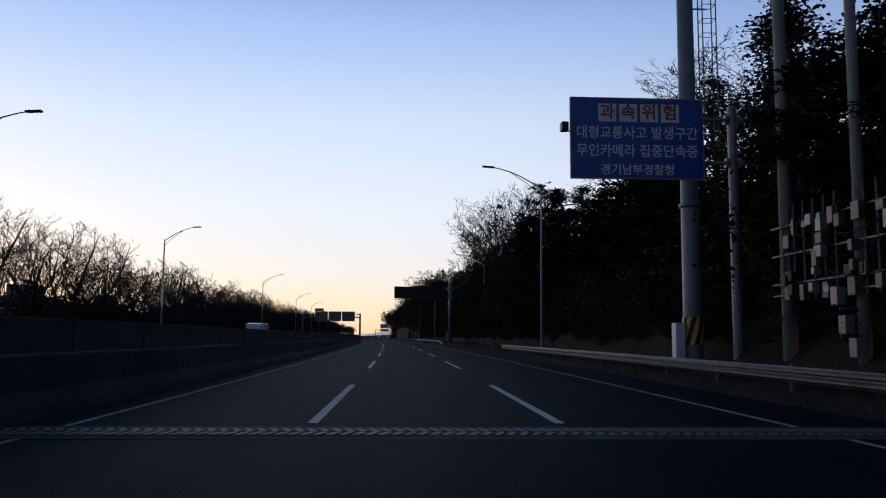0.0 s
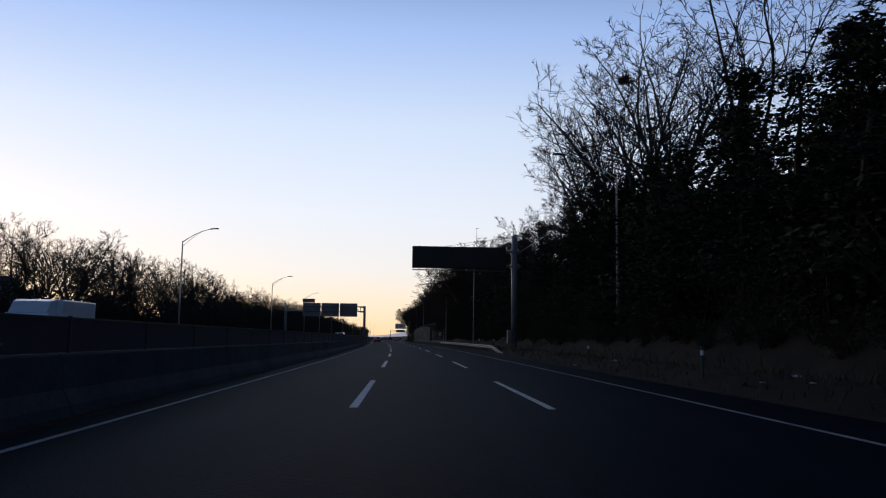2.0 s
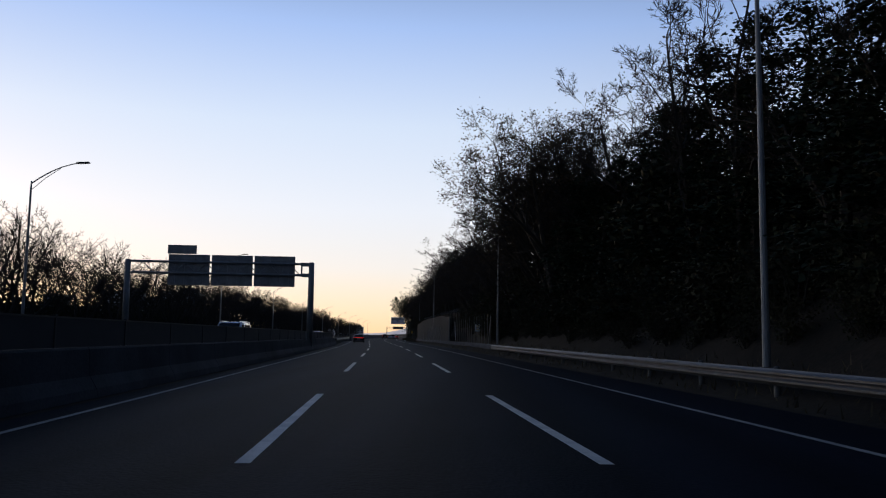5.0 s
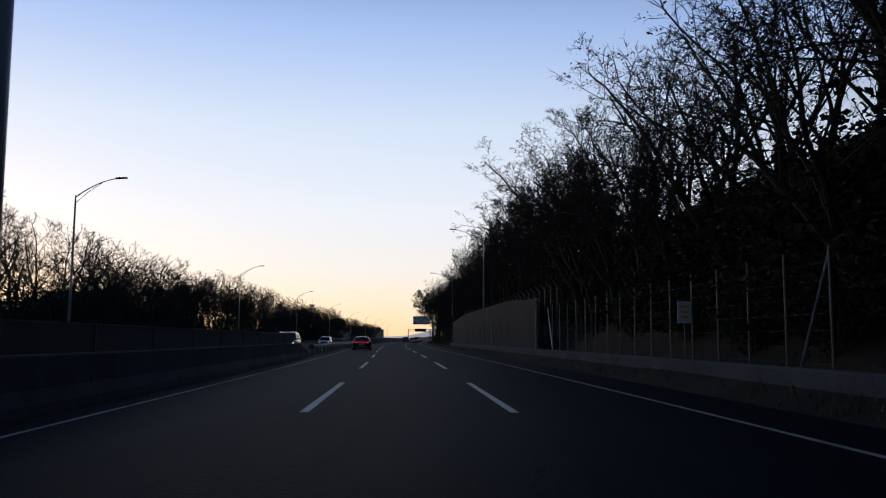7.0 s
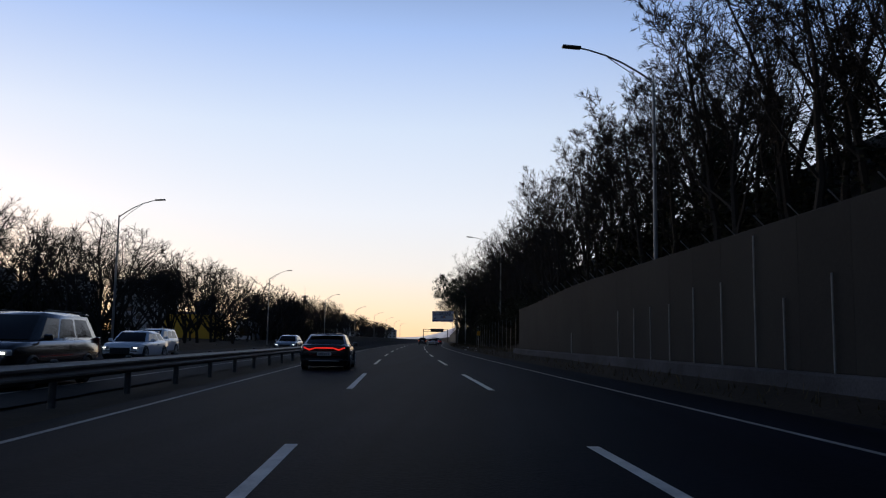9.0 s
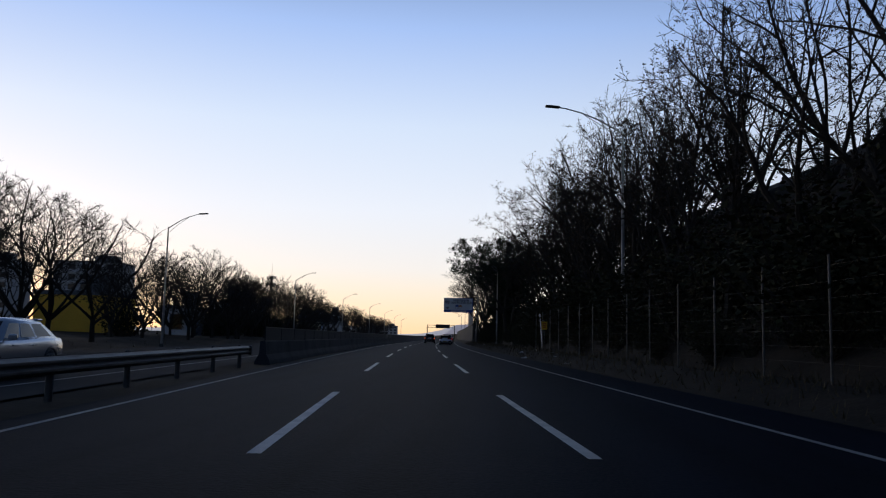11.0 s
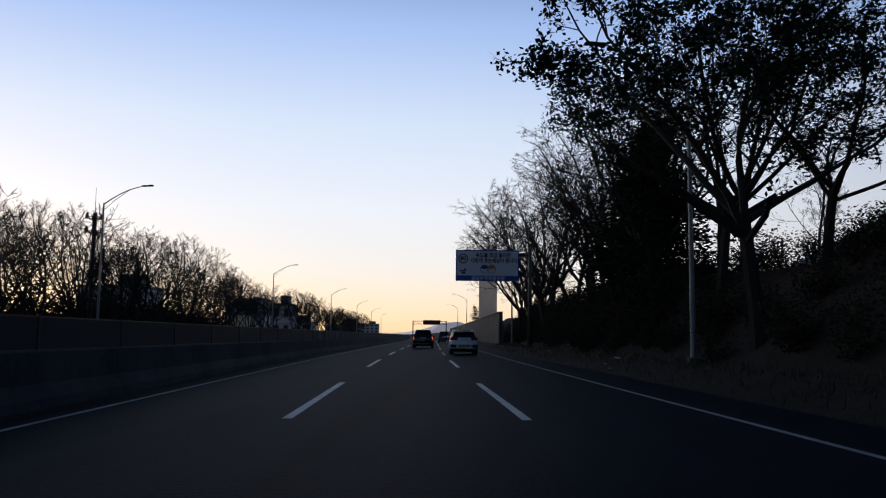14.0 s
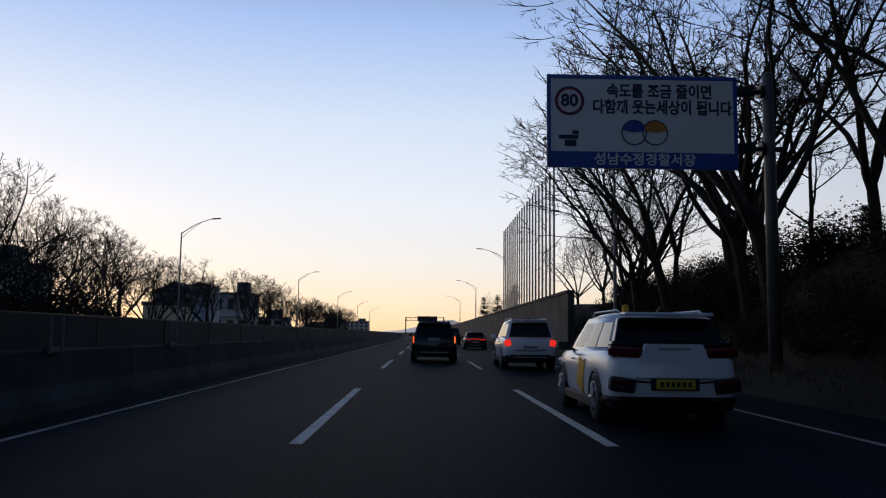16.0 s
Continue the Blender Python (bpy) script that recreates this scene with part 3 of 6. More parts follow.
m = stand(83.8, 8.9, 0.3)
mast = thing("steel_mast", m, "thick grey steel mast with a striped band and cabinet", "mast")
bm = bmesh.new()
tube(bm, [(0, 0, -0.3), (0, 0, 0.3), (0, 0, 16.0)], [0.33, 0.31, 0.25], 18)
tube(bm, [(0, 0, 5.2), (0, 0, 5.32)], 0.36, 18)
tube(bm, [(0, 0, 8.0), (0, 0, 8.1)], 0.33, 18)
part("shaft", bm, POLE_GREY, mast, smooth=True)
bm = bmesh.new()
tube(bm, [(0, 0, 0.72), (0, 0, 1.62)], 0.327, 24)
part("warning_band", bm, BLACK_STEEL, mast, "band of slanting yellow and black stripes")
for k in range(7):
    a0 = -math.pi + k * 2 * math.pi / 7
    bm = bmesh.new()
    rows = []
    for j in range(7):
        z = 0.73 + 0.88 * j / 6
        aa = a0 + 0.75 * j / 6
        rows.append([bm.verts.new((0.332 * math.cos(aa + q * 0.14), 0.332 * math.sin(aa + q * 0.14), z)) for q in range(4)])
    for ra, rb in zip(rows, rows[1:]):
        for q in range(3):
            bm.faces.new((ra[q], ra[q + 1], rb[q + 1], rb[q]))
    part("stripe", bm, SIGN_YELLOW, mast)
bm = bmesh.new()
block(bm, Vector((-0.5, -0.05, 0.85)), (0.3, 0.42, 1.15), bevel=0.02)
part("cabinet", bm, SIGN_WHITE, mast, "pale grey switch cabinet")
bm = bmesh.new()
for x in (0.52, 0.98):
    for y in (-0.2, 0.2):
        tube(bm, [(x, y, 7.5), (x, y, 16.0)], 0.022, 5)
for z in np.arange(7.6, 16, 0.5):
    tube(bm, [(0.52, -0.2, z), (0.98, -0.2, z), (0.98, 0.2, z), (0.52, 0.2, z), (0.52, -0.2, z)], 0.014, 4)
tube(bm, [(0.1, 0, 7.7), (0.75, 0, 7.6)], 0.03, 5)
tube(bm, [(0.1, 0, 12), (0.75, 0, 12)], 0.03, 5)
part("ladder_cage", bm, OLD_STEEL, mast, "thin steel ladder cage")
bm = bmesh.new()
tube(bm, [(-0.25, 0, 8.75), (-0.9, -0.05, 8.52), (-1.75, -0.3, 8.1)], 0.016, 4)
part("cable", bm, BLACK_STEEL, mast)

m = stand(77.2, 9.65, 0.3)
rack = thing("utility_rack", m, "steel frame between two concrete poles crowded with grey equipment boxes", "utility rack")
for y, r in ((1.5, 0.2), (-2.0, 0.15)):
    bm = bmesh.new()
    tube(bm, [(0, y, -0.3), (0, y, 13.5)], [r, r * 0.72], 12)
    part("pole", bm, CONCRETE_POLE, rack, smooth=True)
rr = random.Random(11)
bars = [((-0.22, 1.9, z), (-0.22, -4.6, z)) for z in (2.05, 2.35, 3.1, 3.85)]
bars += [((-0.24, y, 1.9), (-0.24, y, 4.35 if y < 1 else 3.9)) for y in (1.2, 0.9, 0.6, 0.1, -0.4, -0.9, -1.4, -2.6, -3.1, -3.6)]
bars += [((-0.55, y, z), (0.45, y, z)) for y, z in ((1.5, 1.45), (1.5, 0.95), (-2.0, 1.6), (-2.0, 1.0))]
for p, q in bars:
    bm = bmesh.new()
    tube(bm, [p, q], 0.032, 5)
    part("cross_bar", bm, OLD_STEEL, rack)
box_mats = (POLE_GREY, OLD_STEEL, DARK_POST, OLD_STEEL, OLD_STEEL)
for i in range(34):
    bm = bmesh.new()
    sx, sy, sz = rr.uniform(0.1, 0.22), rr.uniform(0.14, 0.34), rr.uniform(0.16, 0.42)
    block(bm, Vector((-0.28 - sx / 2, rr.uniform(1.0, -4.4), rr.choice((2.15, 2.45, 2.9, 3.3, 3.7)) + rr.uniform(-0.1, 0.1))), (sx, sy, sz), bevel=0.02)
    part("equipment_box", bm, rr.choice(box_mats), rack)
for y, z in ((-1.9, 1.25), (-2.3, 0.75), (-1.6, 1.9)):
    bm = bmesh.new()
    block(bm, Vector((-0.35, y, z)), (0.22, 0.3, 0.42), bevel=0.02)
    part("equipment_box", bm, POLE_GREY, rack)
for i in range(7):
    bm = bmesh.new()
    y0, y1 = rr.uniform(1.3, -1.5), rr.uniform(-1.6, -4.5)
    zz = rr.uniform(2.2, 3.9)
    tube(bm, [(-0.3, y0, zz), (-0.36, (y0 + y1) / 2, zz - rr.uniform(0.2, 0.6)), (-0.3, y1, zz + rr.uniform(-0.3, 0.3))], 0.015, 4)
    part("cable", bm, BLACK_STEEL, rack)

# the dark message board
m = stand(182.2, 8.35, 0.25)
vms = thing("message_board", m, "switched-off black electronic message board on a tall grey mast", "message board")
bm = bmesh.new()
tube(bm, [(0, 0, -0.3), (0, 0, 9.45), (0, 0, 9.5)], [0.27, 0.24, 0.18], 18)
for z in (0.55, 1.05):
    tube(bm, [(0, 0, z), (0, 0, z + 0.08)], 0.3, 18)
part("mast", bm, POLE_GREY, vms, smooth=True)
bm = bmesh.new()
block(bm, Vector((-4.6, -0.1, 7.62)), (7.75, 0.55, 1.78), bevel=0.02)
case = part("display_case", bm, BLACK_STEEL, vms, "black display housing")
bm = bmesh.new()
block(bm, Vector((-4.6, -0.39, 7.62)), (7.5, 0.03, 1.6))
part("display_face", bm, BLACK_STEEL, case)
bm = bmesh.new()
for i in range(15):
    x = -8.4 + i * 7.6 / 14
    tube(bm, [(x, -0.35, 6.74), (x, 0.15, 6.6)], 0.022, 4)
tube(bm, [(-8.45, -0.36, 6.58), (-0.75, -0.36, 6.58)], 0.025, 5)
tube(bm, [(-8.45, 0.16, 6.58), (-0.75, 0.16, 6.58)], 0.025, 5)
part("walkway", bm, OLD_STEEL, vms, "narrow grating under the display")
for z in (8.2, 7.0):
    bm = bmesh.new()
    tube(bm, [(0.5, 0, z), (-0.9, 0, z)], 0.13, 12)
    tube(bm, [(-0.32, 0, z), (-0.2, 0, z)], 0.24, 12)
    tube(bm, [(0.26, 0, z), (0.36, 0, z)], 0.24, 12)
    part("arm", bm, POLE_GREY, vms)
bm = bmesh.new()
tube(bm, [(-3.15, 0, 8.5), (-3.15, 0, 10.15)], [0.025, 0.015], 6)
tube(bm, [(-3.3, 0, 10.1), (-3.0, 0, 10.1)], 0.012, 4)
part("antenna", bm, OLD_STEEL, vms)
bm = bmesh.new()
for x in (-5.8, -4.4):
    tube(bm, [(-0.1, 0, 9.4), (x * 0.5, 0, 9.05), (x, 0, 8.55)], 0.014, 4)
part("stay_cable", bm, BLACK_STEEL, vms)
bm = bmesh.new()
tube(bm, [(0.2, 0, 8.05), (1.3, -0.4, 8.75), (2.6, -0.6, 9.6)], [0.05, 0.045, 0.04], 6)
block(bm, Vector((2.7, -0.6, 9.75)), (0.2, 0.3, 0.2), bevel=0.04)
part("side_arm", bm, POLE_GREY, vms, "side arm with a small camera")
bm = bmesh.new()
block(bm, Vector((-0.42, -0.1, 1.2)), (0.34, 0.5, 1.1), bevel=0.02)
part("cabinet", bm, POLE_GREY, vms, "grey control cabinet")

# sign gantry over the opposite lanes, seen from behind
m = stand(267.8, -6.35)
gantry = thing("sign_gantry", m, "grey steel gantry with three sign boards seen from behind", "gantry")
for x in (0, -14.4):
    bm = bmesh.new()
    tube(bm, [(x, 0, -0.2), (x, 0, 6.95), (x, 0, 7.0)], [0.27, 0.22, 0.16], 18)
    part("column", bm, POLE_GREY, gantry, smooth=True)
for z in (6.85, 5.95):
    bm = bmesh.new()
    tube(bm, [(0, 0, z), (-14.4, 0, z)], 0.1, 10)
    part("chord", bm, POLE_GREY, gantry)
for i in range(16):
    bm = bmesh.new()
    x = -0.95 - i * 0.82
    tube(bm, [(x, 0, 6.8 if i % 2 else 6.0), (x - 0.82, 0, 6.0 if i % 2 else 6.8)], 0.04, 6)
    part("web_bar", bm, POLE_GREY, gantry)
bm = bmesh.new()
block(bm, Vector((-0.45, 0, 6.82)), (0.75, 0.18, 0.3), bevel=0.03)
block(bm, Vector((-0.78, 0, 6.4)), (0.12, 0.16, 1.1), bevel=0.02)
block(bm, Vector((-0.4, 0, 5.95)), (0.7, 0.18, 0.3), bevel=0.03)
part("knee", bm, POLE_GREY, gantry)
for x in (-2.96, -6.33, -9.72):
    bm = bmesh.new()
    block(bm, Vector((x, 0.26, 6.24)), (3.24, 0.06, 2.46), bevel=0.02)
    sb = part("sign_back", bm, GANTRY_STEEL, gantry, "weathered back of a sign board")
    for k in (-1.1, -0.38, 0.38, 1.1):
        bm = bmesh.new()
        block(bm, Vector((x + k, 0.2, 6.24)), (0.06, 0.06, 2.3))
        part("stiffener", bm, GANTRY_STEEL, sb)
bm = bmesh.new()
block(bm, Vector((-10.3, 0.26, 7.86)), (2.26, 0.06, 0.72), bevel=0.02)
part("small_sign_back", bm, GANTRY_STEEL, gantry)

# the speed sign
m = stand(500.6, 8.5, 0.3)
speed = thing("speed_sign", m, "white and blue overhead sign asking to slow to 80", "sign")
bm = bmesh.new()
tube(bm, [(0, 0, -0.3), (0, 0, 7.7), (0, 0, 7.76)], [0.17, 0.14, 0.09], 14)
part("pole", bm, OLD_STEEL, speed, smooth=True)
for z in (7.25, 5.75):
    bm = bmesh.new()
    tube(bm, [(0.32, 0, z), (-2.4, 0.06, z)], 0.07, 8)
    tube(bm, [(-0.24, 0, z), (-0.15, 0, z)], 0.18, 10)
    block(bm, Vector((-0.62, 0.02, z)), (0.5, 0.2, 0.26), bevel=0.03)
    part("arm", bm, BLACK_STEEL, speed)
BX, BZ = -3.3, 6.38
bm = bmesh.new()
block(bm, Vector((BX, -0.06, BZ)), (4.9, 0.07, 2.42), bevel=0.02)
board = part("board", bm, SIGN_WHITE, speed)
bm = bmesh.new()
for cx, cz, sx, sz in ((BX, BZ + 1.16, 4.9, 0.1), (BX - 2.4, BZ, 0.1, 2.4), (BX + 2.4, BZ, 0.1, 2.4), (BX, BZ - 1.0, 4.9, 0.42)):
    block(bm, Vector((cx, -0.1, cz)), (sx, 0.015, sz))
part("blue_border", bm, SIGN_BLUE, board)
writing("속도를 조금 줄이면", 0.4, LETTER_DARK, board, Matrix.Translation((BX + 0.45, -0.1, BZ + 0.78)) @ FACE_BACK, width=2.7, bold=0.012)
writing("다함께 웃는세상이 됩니다.", 0.4, LETTER_DARK, board, Matrix.Translation((BX + 0.55, -0.1, BZ + 0.36)) @ FACE_BACK, width=3.65, bold=0.012)
writing("성남수정경찰서장", 0.34, SIGN_WHITE, board, Matrix.Translation((BX + 0.05, -0.112, BZ - 1.0)) @ FACE_BACK, width=2.6, bold=0.008)


def disc(name, x, z, y, r, mat, parent, inner=0.0, a0=0.0, a1=2 * math.pi, n=28):
    bm = bmesh.new()
    pts = [a0 + (a1 - a0) * i / n for i in range(n + 1)]
    for yy in (y, y - 0.01):
        out = [bm.verts.new((x + r * math.cos(a), yy, z + r * math.sin(a))) for a in pts]
        inn = [bm.verts.new((x + inner * math.cos(a), yy, z + inner * math.sin(a))) for a in pts]
        for i in range(n):
            bm.faces.new((out[i], out[i + 1], inn[i + 1], inn[i]))
    return part(name, bm, mat, parent)


limit = disc("limit_ring", BX - 1.87, BZ + 0.52, -0.1, 0.38, LETTER_DARK, board, 0.33)
disc("red_ring", BX - 1.87, BZ + 0.52, -0.099, 0.33, SIGN_RED, board, 0.3)
writing("80", 0.44, LETTER_DARK, board, Matrix.Translation((BX - 1.87, -0.1, BZ + 0.52)) @ FACE_BACK, bold=0.015)
for x, cap in ((BX - 0.22, SIGN_BLUE), (BX + 0.32, SIGN_ORANGE)):
    disc("round_emblem", x, BZ - 0.28, -0.1, 0.33, LETTER_DARK, board, 0.3)
    disc("emblem_cap", x, BZ - 0.28, -0.102, 0.3, cap, board, 0.02, 0.2, math.pi - 0.2)
bm = bmesh.new()
for x, z, sx, sz in ((-1.9, -0.42, 0.5, 0.1), (-1.72, -0.3, 0.16, 0.1), (-1.85, -0.58, 0.3, 0.16)):
    block(bm, Vector((BX + x, -0.105, BZ + z)), (sx, 0.012, sz), bevel=0.004)
part("small_emblem", bm, LETTER_DARK, board)

# notices on the fences
for s, o, z, big in ((280.7, 8.68, 1.85, 0.5), (419.0, 8.9, 1.9, 0.6)):
    m = stand(s, o, z, 8)
    nb = thing("notice_board", m, "small yellow and white notice board tied to the wire fence", "sign")
    bm = bmesh.new()
    k = big / 0.62 if s < 400 else 0.66
    block(bm, Vector((0, 0, big / 2)), (0.62 * k, 0.02, 0.85 * k), bevel=0.006)
    nbd = part("board", bm, SIGN_YELLOW if s > 400 else SIGN_WHITE, nb)
    bm = bmesh.new()
    for j in range(3):
        block(bm, Vector((-0.01, -0.014, big / 2 + (0.22 - 0.2 * j) * k)), ((0.4 - 0.06 * j) * k, 0.006, 0.08 * k))
    part("bar", bm, SIGN_RED if s > 400 else SIGN_YELLOW, nbd)
    bm = bmesh.new()
    tube(bm, [(0, 0.04, big / 2 + 0.42), (0, 0.05, -1.3)], 0.02, 5)
    part("tie_post", bm, OLD_STEEL, nb)

# telecom pole behind the opposite carriageway
m = stand(508, -28.3, 0.3)
tele = thing("telecom_pole", m, "dark steel telecom pole with round antenna platforms", "pole")
bm = bmesh.new()
tube(bm, [(0, 0, -0.3), (0, 0, 11.2)], [0.22, 0.16], 12)
part("shaft", bm, BLACK_STEEL, tele)
for z in (9.6, 10.8):
    bm = bmesh.new()
    for k in range(8):
        a, b2 = k * math.pi / 4, (k + 1) * math.pi / 4
        tube(bm, [(0.75 * math.cos(a), 0.75 * math.sin(a), z), (0.75 * math.cos(b2), 0.75 * math.sin(b2), z)], 0.045, 5)
        tube(bm, [(0.1 * math.cos(a), 0.1 * math.sin(a), z - 0.3), (0.75 * math.cos(a), 0.75 * math.sin(a), z)], 0.03, 4)
    part("platform", bm, BLACK_STEEL, tele)
    for k in range(6):
        bm = bmesh.new()
        a = k * math.pi / 3
        block(bm, Vector((0.72 * math.cos(a), 0.72 * math.sin(a), z + 0.12)), (0.14, 0.14, 0.5), bevel=0.02)
        part("antenna", bm, OLD_STEEL, tele)
bm = bmesh.new()
tube(bm, [(0, 0, 11.2), (0, 0, 13.4)], [0.03, 0.012], 5)
part("lightning_rod", bm, BLACK_STEEL, tele)


# ---- trees ----
class Sticks:
    """Collects tapering sticks and leaves as bare vertex and face lists."""

    def __init__(self):
        self.v, self.f = [], []

    def stick(self, p, q, r0, r1, n=3):
        d = (q - p)
        if d.length < 1e-4:
            return
        d.normalize()
        a = d.orthogonal().normalized()
        b = d.cross(a)
        k = len(self.v)
        for c, r in ((p, r0), (q, r1)):
            if r <= 0:
                self.v.append(c)
            else:
                for i in range(n):
                    t = 2 * math.pi * i / n
                    self.v.append(c + a * (r * math.cos(t)) + b * (r * math.sin(t)))
        for i in range(n):
            j = (i + 1) % n
            self.f.append((k + i, k + j, k + n) if r1 <= 0 else (k + i, k + j, k + n + j, k + n + i))

    def twig(self, p, q, w0, w1, rg):
        """The finest wood: a narrow blade."""
        d = q - p
        side = d.cross(Vector((rg.gauss(0, 1), rg.gauss(0, 1), rg.gauss(0, 1))))
        if side.length < 1e-6:
            return
        side.normalize()
        k = len(self.v)
        self.v += [p - side * w0, p + side * w0]
        if w1 > 0:
            self.v += [q + side * w1, q - side * w1]
            self.f.append((k, k + 1, k + 2, k + 3))
        else:
            self.v.append(q)
            self.f.append((k, k + 1, k + 2))

    def leaf(self, p, size, rg):
        a = Vector((rg.gauss(0, 1), rg.gauss(0, 1), rg.gauss(0, 0.7))).normalized()
        b = a.orthogonal().normalized() if rg.random() < 0.5 else a.cross(Vector((rg.gauss(0, 1), rg.gauss(0, 1), 1))).normalized()
        k = len(self.v)
        self.v += [p, p + a * size * 0.5 + b * size * 0.32, p + a * size, p + a * size * 0.5 - b * size * 0.32]
        self.f.append((k, k + 1, k + 2, k + 3))

    def mesh(self, name, mat):
        me = bpy.data.meshes.new(name)
        me.from_pydata([tuple(x) for x in self.v], [], self.f)
        me.materials.append(mat)
        return me


def bare_tree(seed, high, stems=5, clear=0.18, spread=34, bow=0.3, sub=(10, 6, 4), leader=False, leaves=0.0, fine=0.012, stout=0.018, droop=0.0, clump=0.14, many=3, leaf=1.0, mat=None, crown=None):
    """Meshes of a leafless tree: its trunk and limbs, its twigs, and a few dry leaves. stems: limbs from the fork, or along a leader; crown: half width, middle and half height of its dome, in heights."""
    rg = random.Random(seed)
    wood, twigs, dry = Sticks(), Sticks(), Sticks()
    base_r = high * stout + 0.03

    def aside(d, angle, az):
        side = d.orthogonal().normalized()
        return d * math.cos(angle) + (side * math.cos(az) + d.cross(side) * math.sin(az)) * math.sin(angle)

    def within(p, k=1.0):
        if not crown:
            return True
        return (p.x * p.x + p.y * p.y) / (crown[0] * high * k) ** 2 + ((p.z - crown[1] * high) / (crown[2] * high * k)) ** 2 < 1 or p.z < crown[1] * high * 0.8 and math.hypot(p.x, p.y) < 0.2 * high

    def piece(p, q, r, r2):
        if r > 0.035:
            wood.stick(p, q, r, r2, 6 if r > 0.09 else 4)
        elif r > fine * 1.35:
            twigs.stick(p, q, r, r2)
        else:
            twigs.twig(p, q, max(r, fine), max(r2, fine * 0.85), rg)

    def shoot(p, d, length):
        mid = p + d * length * 0.5
        twigs.twig(p, mid, fine, fine * 0.8, rg)
        for turn in (0.25, 0.6):
            d2 = (d + Vector((rg.gauss(0, turn), rg.gauss(0, turn), rg.gauss(0, turn) + 0.5 * bow - droop * 0.5))).normalized()
            twigs.twig(mid, mid + d2 * length * rg.uniform(0.4, 0.65), fine * 0.8, 0, rg)
        if leaves and rg.random() < leaves:
            for _ in range(many):
                dry.leaf(mid + Vector((rg.gauss(0, clump), rg.gauss(0, clump), rg.gauss(-0.3 * clump, clump))), leaf * rg.uniform(0.08, 0.17), rg)

    def limb(p, d, length, r, level):
        n, r0, az = sub[level], r, rg.uniform(0, 6.28)
        wig, edge = (0.10, 0.15, 0.2)[level], rg.uniform(0.88, 1.06)
        for i in range(n):
            u = (i + 1) / n
            d = (d + Vector((rg.gauss(0, wig), rg.gauss(0, wig), rg.gauss(0, wig * 0.7) + bow * (0.13, 0.16, 0.22)[level] - droop * 0.14 * u))).normalized()
            e = p + d * (length / n)
            r2 = max(r0 * (1 - 0.78 * u), fine)
            if not within(e, edge):
                break
            piece(p, e, r, r2)
            if u >= (0.26, 0.2, 0.2)[level]:
                az += 2.4 + rg.gauss(0, 0.45)
                out = aside(d, radians(rg.uniform(30, 60)), az)
                size = length * (0.55, 0.5, 0.5)[level] * (1.05 - 0.6 * u) * rg.uniform(0.6, 1.25)
                if level < 2:
                    limb(e, out, size, max(r2 * 0.6, fine), level + 1)
                else:
                    shoot(e, out, min(max(size, 0.3), 0.95))
            p, r = e, r2
        for _ in range(2):
            shoot(p, aside(d, rg.uniform(0.1, 0.5), rg.uniform(0, 6.28)), min(max(length * 0.3, 0.35), 1.0))

    p, d = Vector((0, 0, -0.4)), Vector((rg.gauss(0, 0.05), rg.gauss(0, 0.05), 1)).normalized()
    if leader:
        steps, r, az = 12, base_r, rg.uniform(0, 6.28)
        for i in range(steps):
            u = (i + 1) / steps
            d = (d + Vector((rg.gauss(0, 0.07), rg.gauss(0, 0.07), 0.06))).normalized()
            e, r2 = p + d * (high * 0.9 / steps), base_r * (1 - 0.8 * u)
            wood.stick(p, e, r, r2, 6)
            for _ in range(stems if u > clear else 0):
                az += 2.4 + rg.gauss(0, 0.4)
                limb(e, aside(d, radians(rg.uniform(spread * 0.7, spread * 1.3)), az), high * 0.40 * (1.12 - 0.62 * u) * rg.uniform(0.7, 1.2), max(r2 * 0.55, 0.03), 0)
            p, r = e, r2
        limb(p, d, high * 0.14, r, 1)
    else:
        for i in range(3):
            d = (d + Vector((rg.gauss(0, 0.05), rg.gauss(0, 0.05), 0))).normalized()
            e = p + d * ((high * clear + 0.4) / 3)
            wood.stick(p, e, base_r * (1 - 0.08 * i), base_r * (0.92 - 0.08 * i), 7)
            p = e
        turn = rg.uniform(0, 6.28)
        for i in range(stems):
            a = radians(spread) * (rg.uniform(0.15, 0.5) if i == 0 else rg.uniform(0.7, 1.3))
            limb(p - d * rg.uniform(0, 0.25) * high * clear, aside(d, a, turn + 6.28 * i / stems + rg.gauss(0, 0.25)), high * (1 - clear) * rg.uniform(0.85, 1.08), base_r * rg.uniform(0.45, 0.66), 0)
    k = high / max(v.z for v in twigs.v)
    for st in (wood, twigs, dry):
        st.v = [v * k for v in st.v]
    return wood.mesh("trunk", BARK), twigs.mesh("crown", TWIG), dry.mesh("foliage", mat or DRY_LEAF) if dry.v else None


